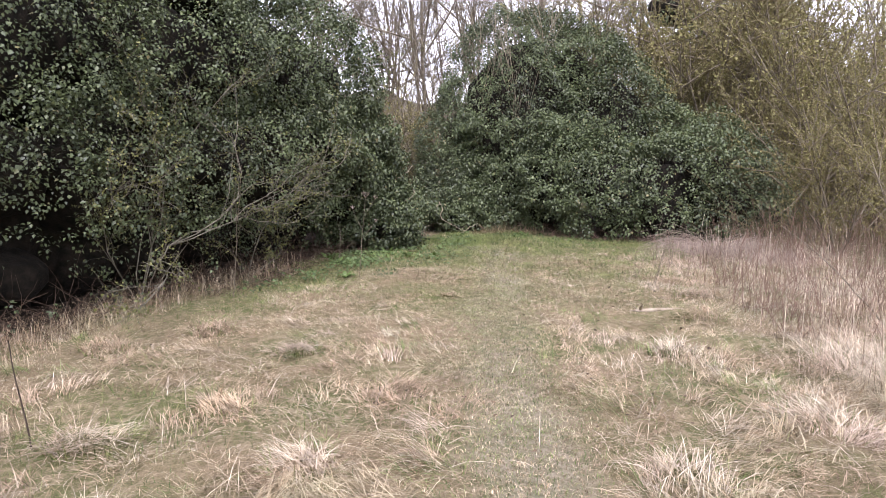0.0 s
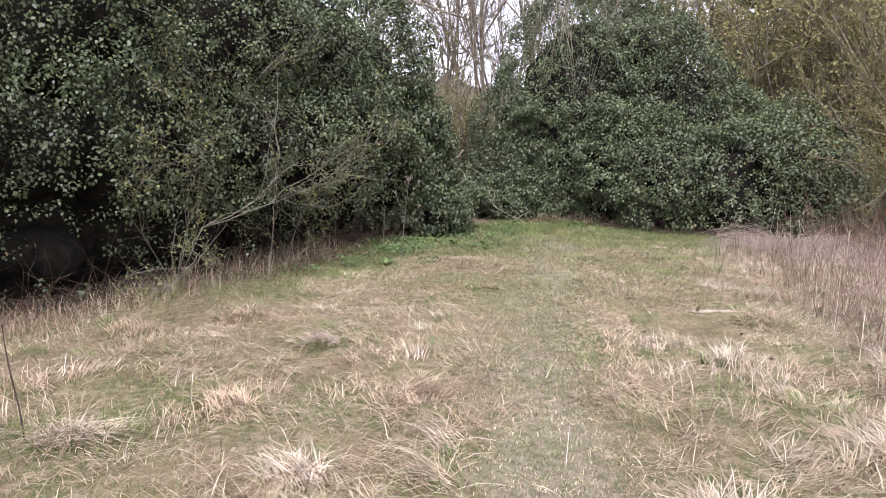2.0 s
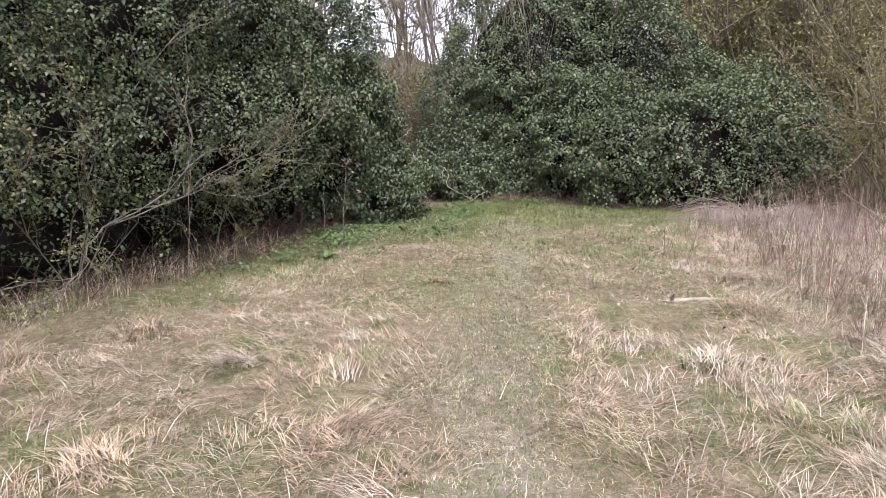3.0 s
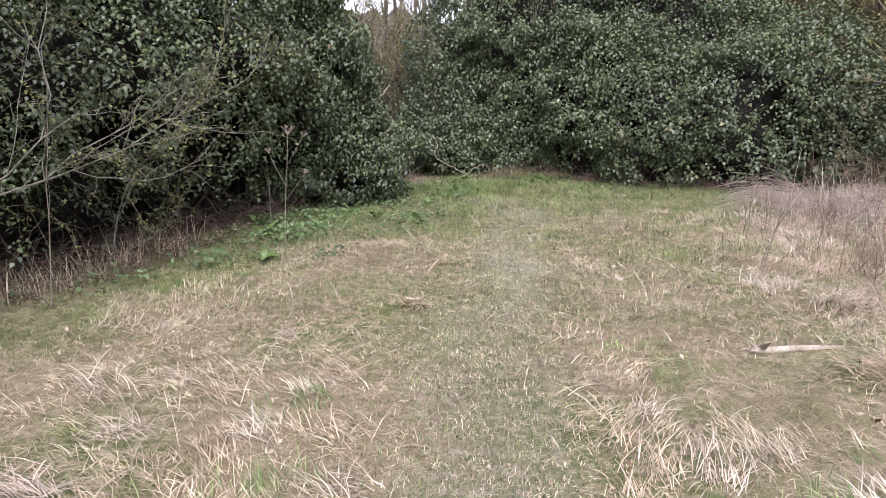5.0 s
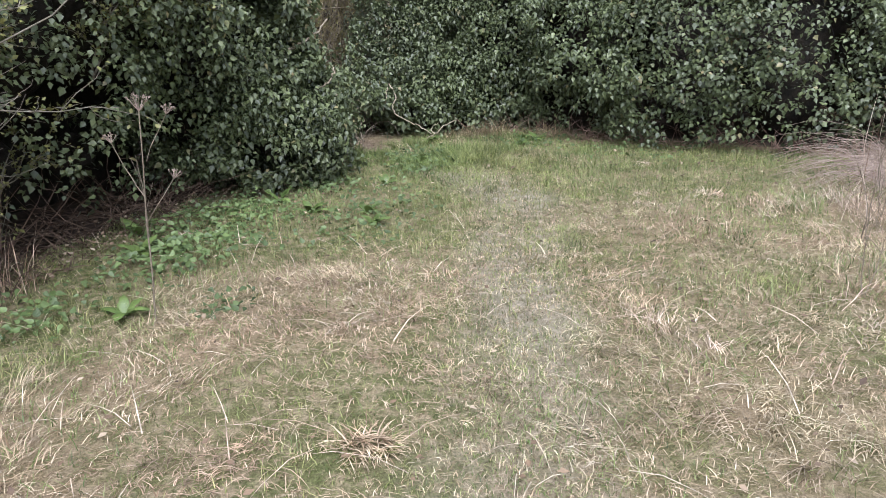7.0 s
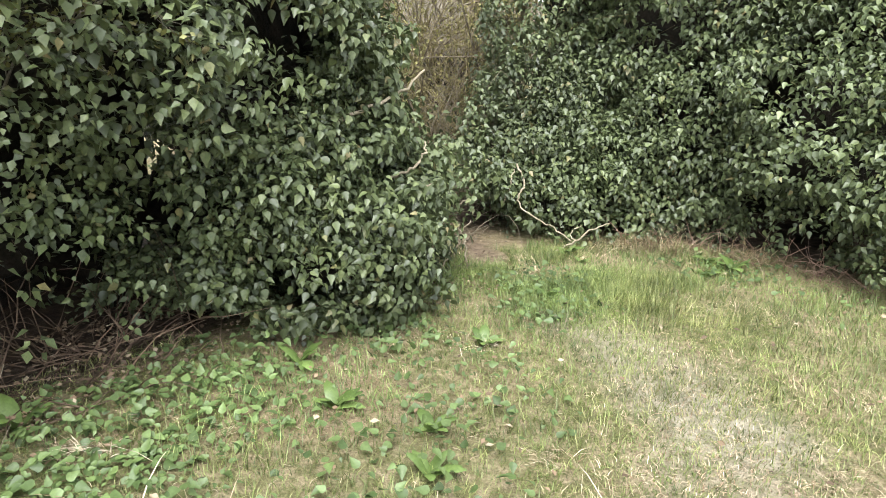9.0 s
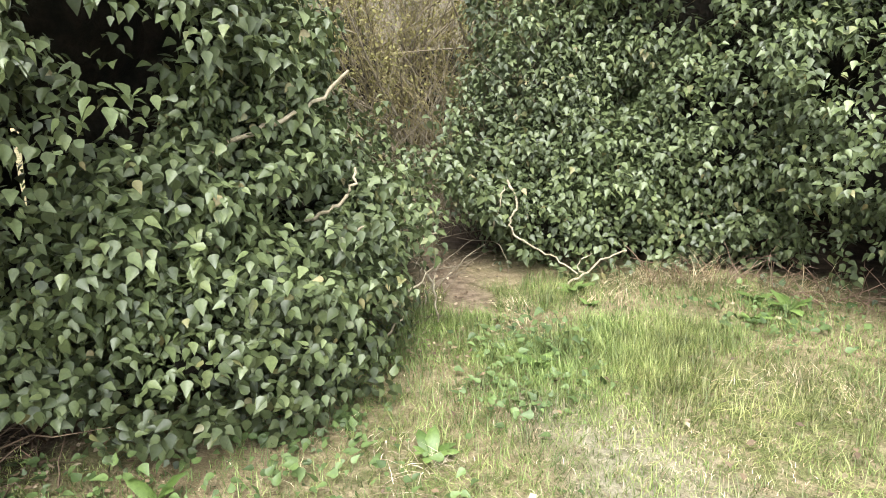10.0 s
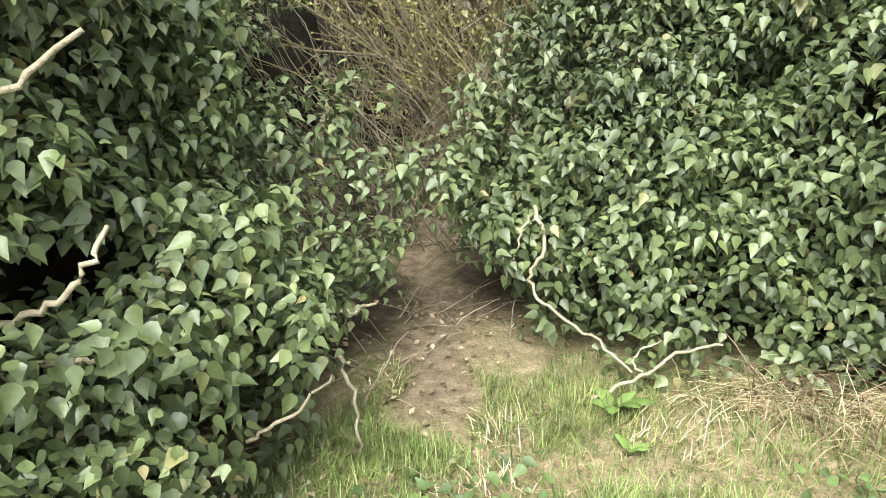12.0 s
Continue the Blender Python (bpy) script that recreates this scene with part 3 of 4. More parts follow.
def build_grass():
    rng = np.random.RandomState(17)
    def spread(n, box):
        x, y = rng.uniform(box[0], box[1], n), rng.uniform(box[2], box[3], n)
        return x, y
    store = {"straw": [], "bleached": [], "green": [], "straw_short": [], "bleached_short": [], "green_short": []}
    def add(kind, x, y, length, width, heading, lean, lift=None):
        ok = ~blocked(x, y)
        store[kind].append([v[ok] for v in (x, y, length, width, heading, lean, np.zeros(len(x)) if lift is None else lift)])
    # matted tussocks: long straw combed over low domes, swirling together
    n = 3600
    cx, cy = spread(n, (-5.0, 6.5, 0.2, 13.9))
    path, tall, green = zone(cx, cy)
    lush = vnoise(cx, cy, 1.6, 15)
    keep = (rng.rand(n) > path * 0.95) & (rng.rand(n) < np.clip(1.15 - green * 1.0, 0.1, 1))
    comb = vnoise(cx, cy, 0.8, 16) * 12.0
    for k in np.flatnonzero(keep):
        far = np.interp(cy[k], [3.5, 7.0], [1.0, 0.55])
        big = tall[k]
        m = rng.randint(34, 58)
        rad = rng.uniform(0.07, 0.2)
        a = rng.rand(m) * 6.283
        f = np.sqrt(rng.rand(m))
        x, y = cx[k] + rad * f * np.cos(a), cy[k] + rad * f * np.sin(a)
        lift = (1 - f ** 2) * rng.uniform(0.01, 0.09) * far * (1 + 0.5 * big)
        h = np.where(rng.rand(m) < 0.78, comb[k] + rng.normal(0, 0.5, m), a + rng.normal(0, 0.5, m))
        length = rng.uniform(0.5, 1.3, m) * (0.21 * far + 0.15 * big * rng.uniform(0.5, 1.3) + 0.08 * (lush[k] - 0.5))
        lean = rng.normal(1.42 - 0.17 * big, 0.25, m).clip(0.1, 1.6)
        r = rng.rand()
        kind = "bleached" if r < big * 0.75 + 0.14 else ("green" if rng.rand() < green[k] * 0.6 else "straw")
        wide = rng.choice([0.75, 0.95, 1.25], p=[0.4, 0.45, 0.15])
        add(kind if cy[k] < 5.5 else kind + "_short", x, y, length, rng.uniform(0.0022, 0.0046, m) * wide, h, lean, lift)
    # coarse lodged tussocks: long blades thrown over to one side, green at the heart
    for tx, ty, size, kind in ((1.22, 3.2, 1.2, "bleached"), (1.9, 5.4, 1.0, "bleached"), (2.6, 6.6, 1.1, "straw"), (-1.4, 4.2, 0.9, "straw"), (-2.2, 6.4, 1.0, "straw"), (3.2, 5.2, 1.2, "bleached"), (0.09, 7.9, 0.5, "straw"), (-0.7, 3.3, 0.9, "bleached"), (2.3, 3.9, 1.2, "bleached"), (-2.9, 5.7, 1.0, "straw"), (2.9, 7.8, 0.9, "bleached"), (-0.3, 4.7, 0.9, "straw"), (-2.0, 3.6, 1.0, "bleached"), (1.7, 2.6, 1.0, "straw"), (-1.2, 5.6, 0.9, "bleached")):
        m = 230
        a = rng.rand(m) * 6.283
        f = np.sqrt(rng.rand(m))
        way = float(vnoise(tx, ty, 0.8, 16)) * 12.0
        h = np.where(rng.rand(m) < 0.62, way + rng.normal(0, 0.6, m), a + rng.normal(0, 0.6, m))
        add(kind, tx + 0.19 * size * f * np.cos(a), ty + 0.15 * size * f * np.sin(a), rng.uniform(0.1, 0.29, m) * size, rng.uniform(0.0028, 0.006, m), h, rng.normal(1.46, 0.18, m).clip(0.5, 1.62), (1 - f ** 2) * 0.1 * size)
        m = 70
        a = rng.rand(m) * 6.283
        add("green", tx + 0.2 * size * np.cos(a), ty + 0.15 * size * np.sin(a), rng.uniform(0.06, 0.18, m) * size, rng.uniform(0.003, 0.006, m), a + rng.normal(0, 0.8, m), rng.normal(0.9, 0.3, m).clip(0.1, 1.4), 0.02 * np.ones(m))
    # single long straws and bent stalks lying over the turf
    m = 1300
    x, y = spread(m, (-4.5, 5.5, 1.0, 10.5))
    add("bleached", x, y, rng.uniform(0.15, 0.4, m), rng.uniform(0.003, 0.005, m), rng.rand(m) * 6.283, rng.normal(1.45, 0.14, m).clip(0.9, 1.6), rng.uniform(0.01, 0.06, m))
    # dead orange-straw grass along the foot of the mound
    m = 1100
    x = np.concatenate([rng.normal(1.1, 0.22, m // 2), rng.normal(1.95, 0.2, m - m // 2)])
    add("straw", x, 14.3 - 0.12 * abs(x - 1.0) + rng.normal(0, 0.09, m), rng.uniform(0.15, 0.4, m), rng.uniform(0.003, 0.005, m), -1.4 + rng.normal(0, 0.9, m), rng.normal(1.2, 0.3, m).clip(0.1, 1.5))
    # straw standing along the foot of the hedge
    m = 1800
    hs, hq = rng.uniform(-2.5, 3.0, m), rng.uniform(-0.5, 0.0, m)
    add("straw", -3.5 + 0.352 * hs - 0.936 * hq, 7.1 + 0.936 * hs + 0.352 * hq, rng.uniform(0.12, 0.42, m), rng.uniform(0.0025, 0.0045, m), rng.rand(m) * 6.283, rng.normal(0.75, 0.35, m).clip(0.05, 1.5))
    # upright dead flower stalks
    m = 2200
    x, y = spread(m, (1.5, 7, 2.5, 12.6))
    s = zone(x, y)[1] > 0.6
    m = int(s.sum())
    add("bleached", x[s], y[s], rng.uniform(0.3, 0.75, m), rng.uniform(0.003, 0.005, m), rng.rand(m) * 6.283, rng.normal(0.3, 0.2, m).clip(0.02, 0.9))
    # fill between them
    n = 150000
    x, y = spread(n, (-6, 8, 0.0, 14.4))
    path, tall, green = zone(x, y)
    r = rng.rand(n)
    kind = np.where(r < np.maximum(green * np.interp(y, [8, 10.5], [1.0, 1.25]), path * 0.4), 2, np.where(rng.rand(n) < 0.1 + 0.7 * tall, 1, 0))
    thin = rng.rand(n) > path * 0.3
    length = rng.uniform(0.5, 1.3, n) * np.where(kind == 2, 0.09, 0.12) * np.interp(y, [4.0, 7.0], [1.0, 0.62]) * (1 + 1.1 * tall) * (1 - 0.6 * path)
    lean = np.where(kind == 2, rng.normal(0.6, 0.3, n), rng.normal(1.42, 0.2, n)).clip(0.05, 1.6)
    for i, name in enumerate(("straw", "bleached", "green")):
        s = thin & (kind == i)
        add(name + "_short", x[s], y[s], length[s], rng.uniform(0.0022, 0.0044, s.sum()), rng.rand(s.sum()) * 6.283, lean[s])
    # thin cover further out and behind
    n = 20000
    x, y = spread(n, (-13, 13, -7, 22))
    s = (x < -5.5) | (x > 7.5) | (y < 0.2)
    x, y = x[s], y[s]
    m = len(x)
    add("straw", x, y, rng.uniform(0.15, 0.4, m), rng.uniform(0.006, 0.01, m), rng.rand(m) * 6.283, rng.normal(0.9, 0.3, m).clip(0.1, 1.5))
    # short trodden grass on the path
    n = 46000
    y = rng.uniform(1.2, 12.6, n) ** 1.0
    x = path_x(y) + rng.normal(0, 0.3, n)
    s = rng.rand(n) < np.clip(np.interp(y, [7, 10], [1.6, 1.3]) - 1.3 * vnoise(x, y, 1.7, 53) + 2.0 * np.clip(abs(x - path_x(y)) - 0.15, 0, 1), 0.12, 1)
    x, y = x[s], y[s]
    n = len(x)
    g = rng.rand(n) < np.interp(y, [2, 9], [0.35, 0.55])
    for name, pick in (("green_short", g), ("straw_short", ~g)):
        m = int(pick.sum())
        add(name, x[pick], y[pick], rng.uniform(0.02, 0.055, m), rng.uniform(0.0025, 0.0045, m), rng.rand(m) * 6.283, rng.normal(1.2, 0.3, m).clip(0.05, 1.55))
    # lush new grass before the gap
    n = 34000
    x, y = rng.normal(0.4, 0.75, n), rng.normal(13.25, 0.5, n)
    s = (vnoise(x, y, 2.2, 29) + 0.5 * vnoise(x, y, 6, 30) > 0.45 + 0.4 * rng.rand(n)) & (x > -0.75)
    m = int(s.sum())
    add("green_short", x[s], y[s], rng.uniform(0.06, 0.15, m), rng.uniform(0.0028, 0.005, m), rng.rand(m) * 6.283, rng.normal(0.8, 0.35, m).clip(0.05, 1.4))
    # close short sward towards the thickets
    n = 120000
    x, y = spread(n, (-2.6, 4.4, 7.0, 14.4))
    path, tall, green = zone(x, y)
    s = (tall < 0.6) & (rng.rand(n) < np.interp(y, [7, 10], [0.35, 1.0])) & (rng.rand(n) > 0.6 * path * (vnoise(x, y, 2.3, 51) < 0.45))
    g = rng.rand(n) < np.clip(green * 1.05 + 0.16 + np.interp(y, [9.5, 12.8], [0, 0.25]), 0, 0.95)
    for name, pick in (("green_short", s & g), ("straw_short", s & ~g)):
        m = int(pick.sum())
        add(name, x[pick], y[pick], rng.uniform(0.035, 0.085, m) * np.where(vnoise(x[pick], y[pick], 2.0, 18) > 0.62, 1.6, 1.0), rng.uniform(0.0028, 0.005, m), rng.rand(m) * 6.283, rng.normal(0.8 if name == "green_short" else 1.42, 0.25, m).clip(0.05, 1.6))
    for name, title, mat, label in (("straw", "dry_grass", M_STRAW, "matted dry straw-coloured meadow grass"), ("bleached", "bleached_grass", M_BLEACHED, "long bleached dead grass lying in tussocks"), ("green", "green_grass", M_GREEN, "short green meadow grass blades")):
        for tail in ("", "_short"):
            a = [np.concatenate(c) for c in zip(*store[name + tail])]
            tagged(put(title, blades_mesh(title, *a, short=bool(tail)), mat), label, "grass", kind="stuff")


build_grass()

# ---- shrubs, trees and stems ----
QUAD, QUAD_T = OVAL[:4], np.array([(0, 1, 3), (0, 3, 2)])

def woody(name, label, category, base, stems, bark, group="", fine=None, buds=None, bud_size=0.02, bud_material=None, seed=0, sides=5, twig_sides=3):
    """A bare woody plant from grown stems: trunk, limbs and twigs, with buds or small leaves on the twigs."""
    rng = np.random.RandomState(seed)
    thing = tagged(new(name), label, category, group)
    thing.location = base
    B = np.array(base)
    rel = [(l, [np.array(p) - B for p in path], a, b) for l, path, a, b in stems]
    top = max(l for l, *_ in rel)
    for p, a, b in [(p, a, b) for l, p, a, b in rel if l == top]:
        put("stem", tubes_mesh("stem", [(p, a, b)], sides), bark, thing, smooth=True)
    limbs = [(p, a, b) for l, p, a, b in rel if l == top - 1]
    if 0 < len(limbs) <= 40:
        for limb in limbs:
            put("limb", tubes_mesh("limb", [limb], max(sides - 1, 3)), bark, thing, smooth=True)
    elif limbs:
        put("branchwork", tubes_mesh("branchwork", limbs, max(sides - 1, 3)), bark, thing, smooth=True)["kind"] = "stuff"
    twigs = [(p, a, b) for l, p, a, b in rel if l < top - 1]
    if twigs:
        put("fine_twiggery", tubes_mesh("fine_twiggery", twigs, twig_sides), fine or bark, thing)["kind"] = "stuff"
    if buds:
        ends = [p for l, p, a, b in rel if l <= max(0, top - 2)] or [p for l, p, a, b in rel]
        pts = []
        for _ in range(buds):
            p = ends[rng.randint(len(ends))]
            i = rng.randint(1, len(p))
            pts.append(p[i - 1] + (p[i] - p[i - 1]) * rng.rand() + rng.normal(0, 0.006, 3))
        pts = np.array(pts)
        put("budding", leaves_mesh("budding", pts, rng.normal(size=pts.shape) + np.array([0, 0, 0.5]), rng.normal(size=pts.shape), bud_size * rng.uniform(0.5, 1.4, len(pts)), QUAD, QUAD_T), bud_material, thing, "tiny opening leaf buds")["kind"] = "stuff"
    return thing


def grow(base, count, tilt, length, radius, depth, seed, split=4, spread=0.6, bend=0.1, pull=(0, 0, 0.05), shrink=0.55, steps=7, way=None, thin=0.0025):
    """Stems that rise together from one base."""
    rng = np.random.RandomState(seed)
    out = []
    for k in range(count):
        a = rng.rand() * 6.283
        d = np.array([math.cos(a) * tilt, math.sin(a) * tilt, 1.0]) * 1.0 if way is None else np.array(way) + rng.normal(0, tilt, 3)
        b = np.array(base) + np.array([math.cos(a), math.sin(a), 0]) * radius * 1.5
        branching(b, d, length * rng.uniform(0.75, 1.15), radius * rng.uniform(0.7, 1.1), depth, rng, out, bend, split, spread, pull, shrink, steps, thin)
    return out


def on(x, y, dz=-0.03):
    return (x, y, float(land(x, y)) + dz)


# bare woodland behind: three trees, repeated
far_trees = []
for k, (x, y, h) in enumerate(((-1.2, 24.0, 8.5), (3.2, 22.0, 7.5), (-3.5, 21.0, 7.0))):
    st = grow(on(x, y), 2, 0.14, h, 0.065, 3, 300 + k, split=6, spread=0.5, bend=0.07, pull=(0, 0, 0.07), shrink=0.5, steps=5, thin=0.011)
    far_trees.append(woody("bare_tree", "leafless grey-brown woodland tree with fine upright twigs", "tree", on(x, y), st, M_TWIG, "bare trees behind the thickets", seed=k))
for k, (x, y) in enumerate(((0.5, 27), (2.0, 30), (5.2, 24), (7.5, 22.5), (4.0, 28), (10, 23), (-2.4, 29), (13, 21), (8.5, 28), (-5.5, 25), (12, 27), (16, 18), (-0.6, 20.5), (1.4, 20.6), (2.6, 19.6), (-1.8, 22.2), (0.2, 23.0), (4.2, 20.8), (-3.0, 19.4))):
    r = 37.0 * k
    copy_thing(far_trees[k % 3], Matrix.Translation(on(x, y)) @ Matrix.Rotation(radians(r), 4, "Z") @ Matrix.Scale(0.85 + 0.35 * ((k * 7) % 5) / 5, 4))

# olive, budding willow scrub beyond the mound and along the rough grass
scrub = []
for k, (x, y, h) in enumerate(((5.2, 17.6, 4.4), (8.6, 15.4, 4.0))):
    st = grow(on(x, y), 7, 0.55, h, 0.035, 2, 400 + k, split=9, spread=0.5, bend=0.11, pull=(0, 0, 0.03), shrink=0.42, steps=5, thin=0.0055)
    scrub.append(woody("willow_shrub", "budding olive-brown willow shrub with fine arching twigs", "shrub", on(x, y), st, M_TWIG, "willow scrub", M_OLIVE, 6500, 0.05, M_CATKIN, seed=20 + k))
for k, (x, y, s) in enumerate(((6.6, 18.2, 1.25), (7.4, 16.2, 1.05), (9.6, 16.8, 1.3), (8.0, 12.4, 0.85), (7.3, 10.2, 0.62), (8.6, 19.5, 1.5), (11.5, 19.5, 1.5), (4.3, 19.2, 1.2), (7.6, 15.6, 0.9), (6.4, 10.9, 0.62), (6.9, 12.6, 0.85), (6.5, 9.0, 0.55), (5.9, 16.9, 1.05), (7.1, 17.3, 1.3), (8.4, 17.5, 1.35), (10.2, 18.4, 1.55), (6.3, 19.7, 1.5), (7.8, 20.4, 1.65), (9.8, 20.8, 1.7), (9.0, 13.4, 1.1), (-1.15, 16.6, 0.6), (-0.5, 17.6, 0.7), (-1.9, 17.8, 0.75))):
    copy_thing(scrub[k % 2], Matrix.Translation(on(x, y)) @ Matrix.Rotation(radians(53.0 * k), 4, "Z") @ Matrix.Scale(s, 4))

# a leaning willow with long low limbs
st = grow(on(9.4, 17.8), 1, 0.1, 6.5, 0.12, 3, 431, split=6, spread=0.55, bend=0.1, pull=(-0.03, -0.01, 0.02), shrink=0.55, way=(-0.5, -0.2, 1.0))
woody("leaning_willow", "leaning grey willow with long crooked limbs", "tree", on(9.4, 17.8), st, M_TWIG, fine=M_OLIVE, buds=2500, bud_size=0.035, bud_material=M_CATKIN, seed=31)

# dark evergreen crown beyond the willow scrub
ivy_mass("ivy_clad_trunk", "dark ivy-clad tree trunk and crown behind willow scrub", [(7.4, 21.5, 2.4, 0.8, 0.8, 3.0), (7.0, 21.2, 5.4, 1.4, 1.2, 1.2), (8.5, 21.3, 5.1, 1.4, 1.0, 1.0), (7.8, 21.4, 6.6, 1.3, 1.1, 0.9)], 45, lambda p: p[:, 2] > 99, 1, lambda p, h: np.ones(len(p)), 0.11, 47, FACE_M)

# pale shoots that rise through the ivy mound
for k, (x, y, z, h, n) in enumerate(((1.75, 15.6, 1.7, 2.8, 6), (0.8, 15.9, 1.6, 2.4, 4), (1.2, 16.0, 2.6, 2.4, 6), (2.5, 16.0, 2.7, 2.2, 5), (0.2, 16.2, 1.9, 2.6, 4), (3.4, 15.8, 2.2, 1.8, 3), (4.5, 14.2, 0.9, 1.4, 3), (5.5, 14.2, 0.6, 1.1, 3))):
    st = grow((x, y, z - 0.5), n, 0.16, h, 0.013, 1, 500 + k, split=6, spread=0.3, bend=0.06, pull=(0, 0, 0.05), shrink=0.42)
    woody("pale_shoots", "pale bare upright shoots growing through ivy", "shoots", (x, y, z - 0.5), st, M_PALE, "shoots in the ivy mound", seed=k, sides=4)

# hawthorn that leans out of the hedge
def hawthorn(x, y, z, ways, length, seed, buds):
    rng = np.random.RandomState(seed)
    out = []
    for w, f in ways:
        branching((x, y, z), w, length * f, 0.0085, 2, rng, out, 0.2, 9, 0.6, (0, 0, -0.01), 0.36, 8)
    return woody("hawthorn", "grey hawthorn with lichened spiny branches and tiny green buds", "shrub", (x, y, z), out, M_HAW, "", M_HAW, buds, 0.028, M_BUD, seed)


hawthorn(-3.4, 7.55, float(land(-3.4, 7.55)) - 0.03, [((0.35, 0.6, 1.4), 1.0), ((0.2, 0.55, 1.5), 1.15), ((0.5, 0.75, 0.9), 1.1), ((0.3, 0.85, 0.7), 1.1), ((0.1, -0.3, 1.2), 0.8), ((0.3, 0.2, 1.6), 0.9)], 2.7, 71, 5000)
hawthorn(-2.6, 9.0, float(land(-2.6, 9.0)) - 0.03, [((0.25, 0.9, 1.3), 0.9), ((0.2, 0.4, 1.6), 0.9)], 2.2, 72, 2000)
hawthorn(-1.95, 10.8, 0.75, [((0.3, 0.5, 0.8), 0.9), ((0.3, -0.5, 0.7), 0.9)], 1.2, 73, 1200)
hawthorn(-2.6, 12.9, 2.2, [((0.7, 0.3, 0.7), 1.0), ((0.5, -0.2, 1.0), 1.0), ((0.9, 0.3, 0.25), 0.8)], 2.4, 74, 2500)

hawthorn(-3.0, 7.45, 0.35, [((0.5, 0.9, 0.22), 1.15), ((0.62, 0.6, 0.5), 1.0), ((0.3, -0.75, 0.15), 0.7), ((0.45, 0.75, 0.02), 0.9)], 2.6, 75, 2000)

# brown stems in the hollow foot of the hedge
def stem_litter(name, label, count, place, seed, material, reach=(0.35, 0.9), tilt=0.9):
    rng = np.random.RandomState(seed)
    stems = []
    for _ in range(count):
        x, y = place(rng)
        a = rng.rand() * 6.283
        d = (math.cos(a) * tilt, math.sin(a) * tilt, rng.uniform(0.15, 1.0))
        stems.append((wander(on(x, y, -0.02), d, rng.uniform(*reach), 6, 0.2, rng, (0, 0, -0.06)), rng.uniform(0.003, 0.007), 0.0015))
    return tagged(put(name, tubes_mesh(name, stems, 3), material), label, "twigs", kind="stuff")


def at_hedge(s, q):
    return -3.5 + 0.352 * s - 0.936 * q, 7.1 + 0.936 * s + 0.352 * q


stem_litter("bramble_tangle", "brown dead bramble stems under the ivy hedge", 620, lambda r: at_hedge(r.uniform(-2.5, 6.0), r.uniform(-0.1, 0.45)), 81, M_BRAMBLE)
stem_litter("bramble_fringe", "arching brown bramble twigs at the hedge foot", 380, lambda r: at_hedge(r.uniform(1.0, 5.0), r.uniform(-0.55, 0.05)), 88, M_BRAMBLE, (0.2, 0.5), 1.1)
stem_litter("dead_stalks", "dry brown stalks at the foot of the ivy mound", 520, lambda r: (lambda x: (x, float(np.interp(x, [0.1, 1.4, 3.4, 4.4, 6.5], [14.45, 14.3, 12.85, 12.3, 12.85])) + r.uniform(0.0, 0.35)))(r.uniform(1.0, 6.3)), 82, M_RED, (0.2, 0.5))
stem_litter("gap_twigs", "bare brown twigs arching over the earth track", 500, lambda r: (r.uniform(-2.0, -0.35), r.uniform(15.2, 17.0)), 83, M_TWIG, (1.0, 2.6), 0.45)
stem_litter("gap_brush", "thin brown brushwood behind the ivy gap", 320, lambda r: (r.uniform(-1.6, 0.3), r.uniform(15.9, 17.5)), 84, M_OLIVE, (1.6, 3.4), 0.3)
stem_litter("track_twigs", "fallen bare twigs beside the earth track", 60, lambda r: (r.uniform(-0.75, -0.4), r.uniform(13.2, 14.6)), 85, M_TWIG, (0.2, 0.5), 1.2)

stem_litter("brushwood", "olive-brown tangled brushwood below willow scrub", 1700, lambda r: (r.uniform(5.6, 12.5), r.uniform(11.0, 19.0)), 87, M_OLIVE, (0.9, 2.6), 0.5)

# red-brown dead stems in the rough grass
def dead_stem_bed():
    rng = np.random.RandomState(86)
    stems = []
    for _ in range(800):
        y = rng.uniform(5.8, 13.0)
        x = 3.3 + 0.12 * (y - 8) + abs(rng.normal(0, 2.0))
        if y > 9.6 and x < 5.1:
            continue
        p = wander(on(x, y), rng.normal(0, 0.3, 3) + np.array([0, 0, 1.0]), rng.uniform(0.35, 1.2) * np.interp(x, [3.3, 4.6], [0.5, 0.9]), 5, 0.07, rng)
        stems.append((p, rng.uniform(0.003, 0.005), 0.0015))
        for _ in range(3):
            i = rng.randint(2, 5)
            stems.append((wander(p[i], rng.normal(0, 0.6, 3) + np.array([0, 0, 0.8]), rng.uniform(0.12, 0.35), 3, 0.1, rng), 0.002, 0.001))
    tagged(put("dead_stems", tubes_mesh("dead_stems", stems, 3), M_RED), "standing red-brown dead stems in rough grass", "dead stems", kind="stuff")


dead_stem_bed()


def straw_heap(x, y, r, h, seed):
    """A collapsed dome of dead grass and stems."""
    rng = np.random.RandomState(seed)
    thing = tagged(new("dead_grass_heap"), "grey-brown collapsed heap of dead grass stems", "dead grass")
    thing.location = on(x, y)
    st = []
    for _ in range(420):
        a, q = rng.rand() * 6.283, r * rng.rand() ** 0.7 * 0.6
        st.append((wander((q * math.cos(a), q * math.sin(a), 0), (math.cos(a) * 0.5, math.sin(a) * 0.5, 1.4), h * rng.uniform(0.9, 1.7), 7, 0.1, rng, (math.cos(a) * 0.2, math.sin(a) * 0.2, -0.24)), 0.003, 0.0012))
    put("stalk_mass", tubes_mesh("stalk_mass", st, 3), M_HEAP, thing)["kind"] = "stuff"
    return thing


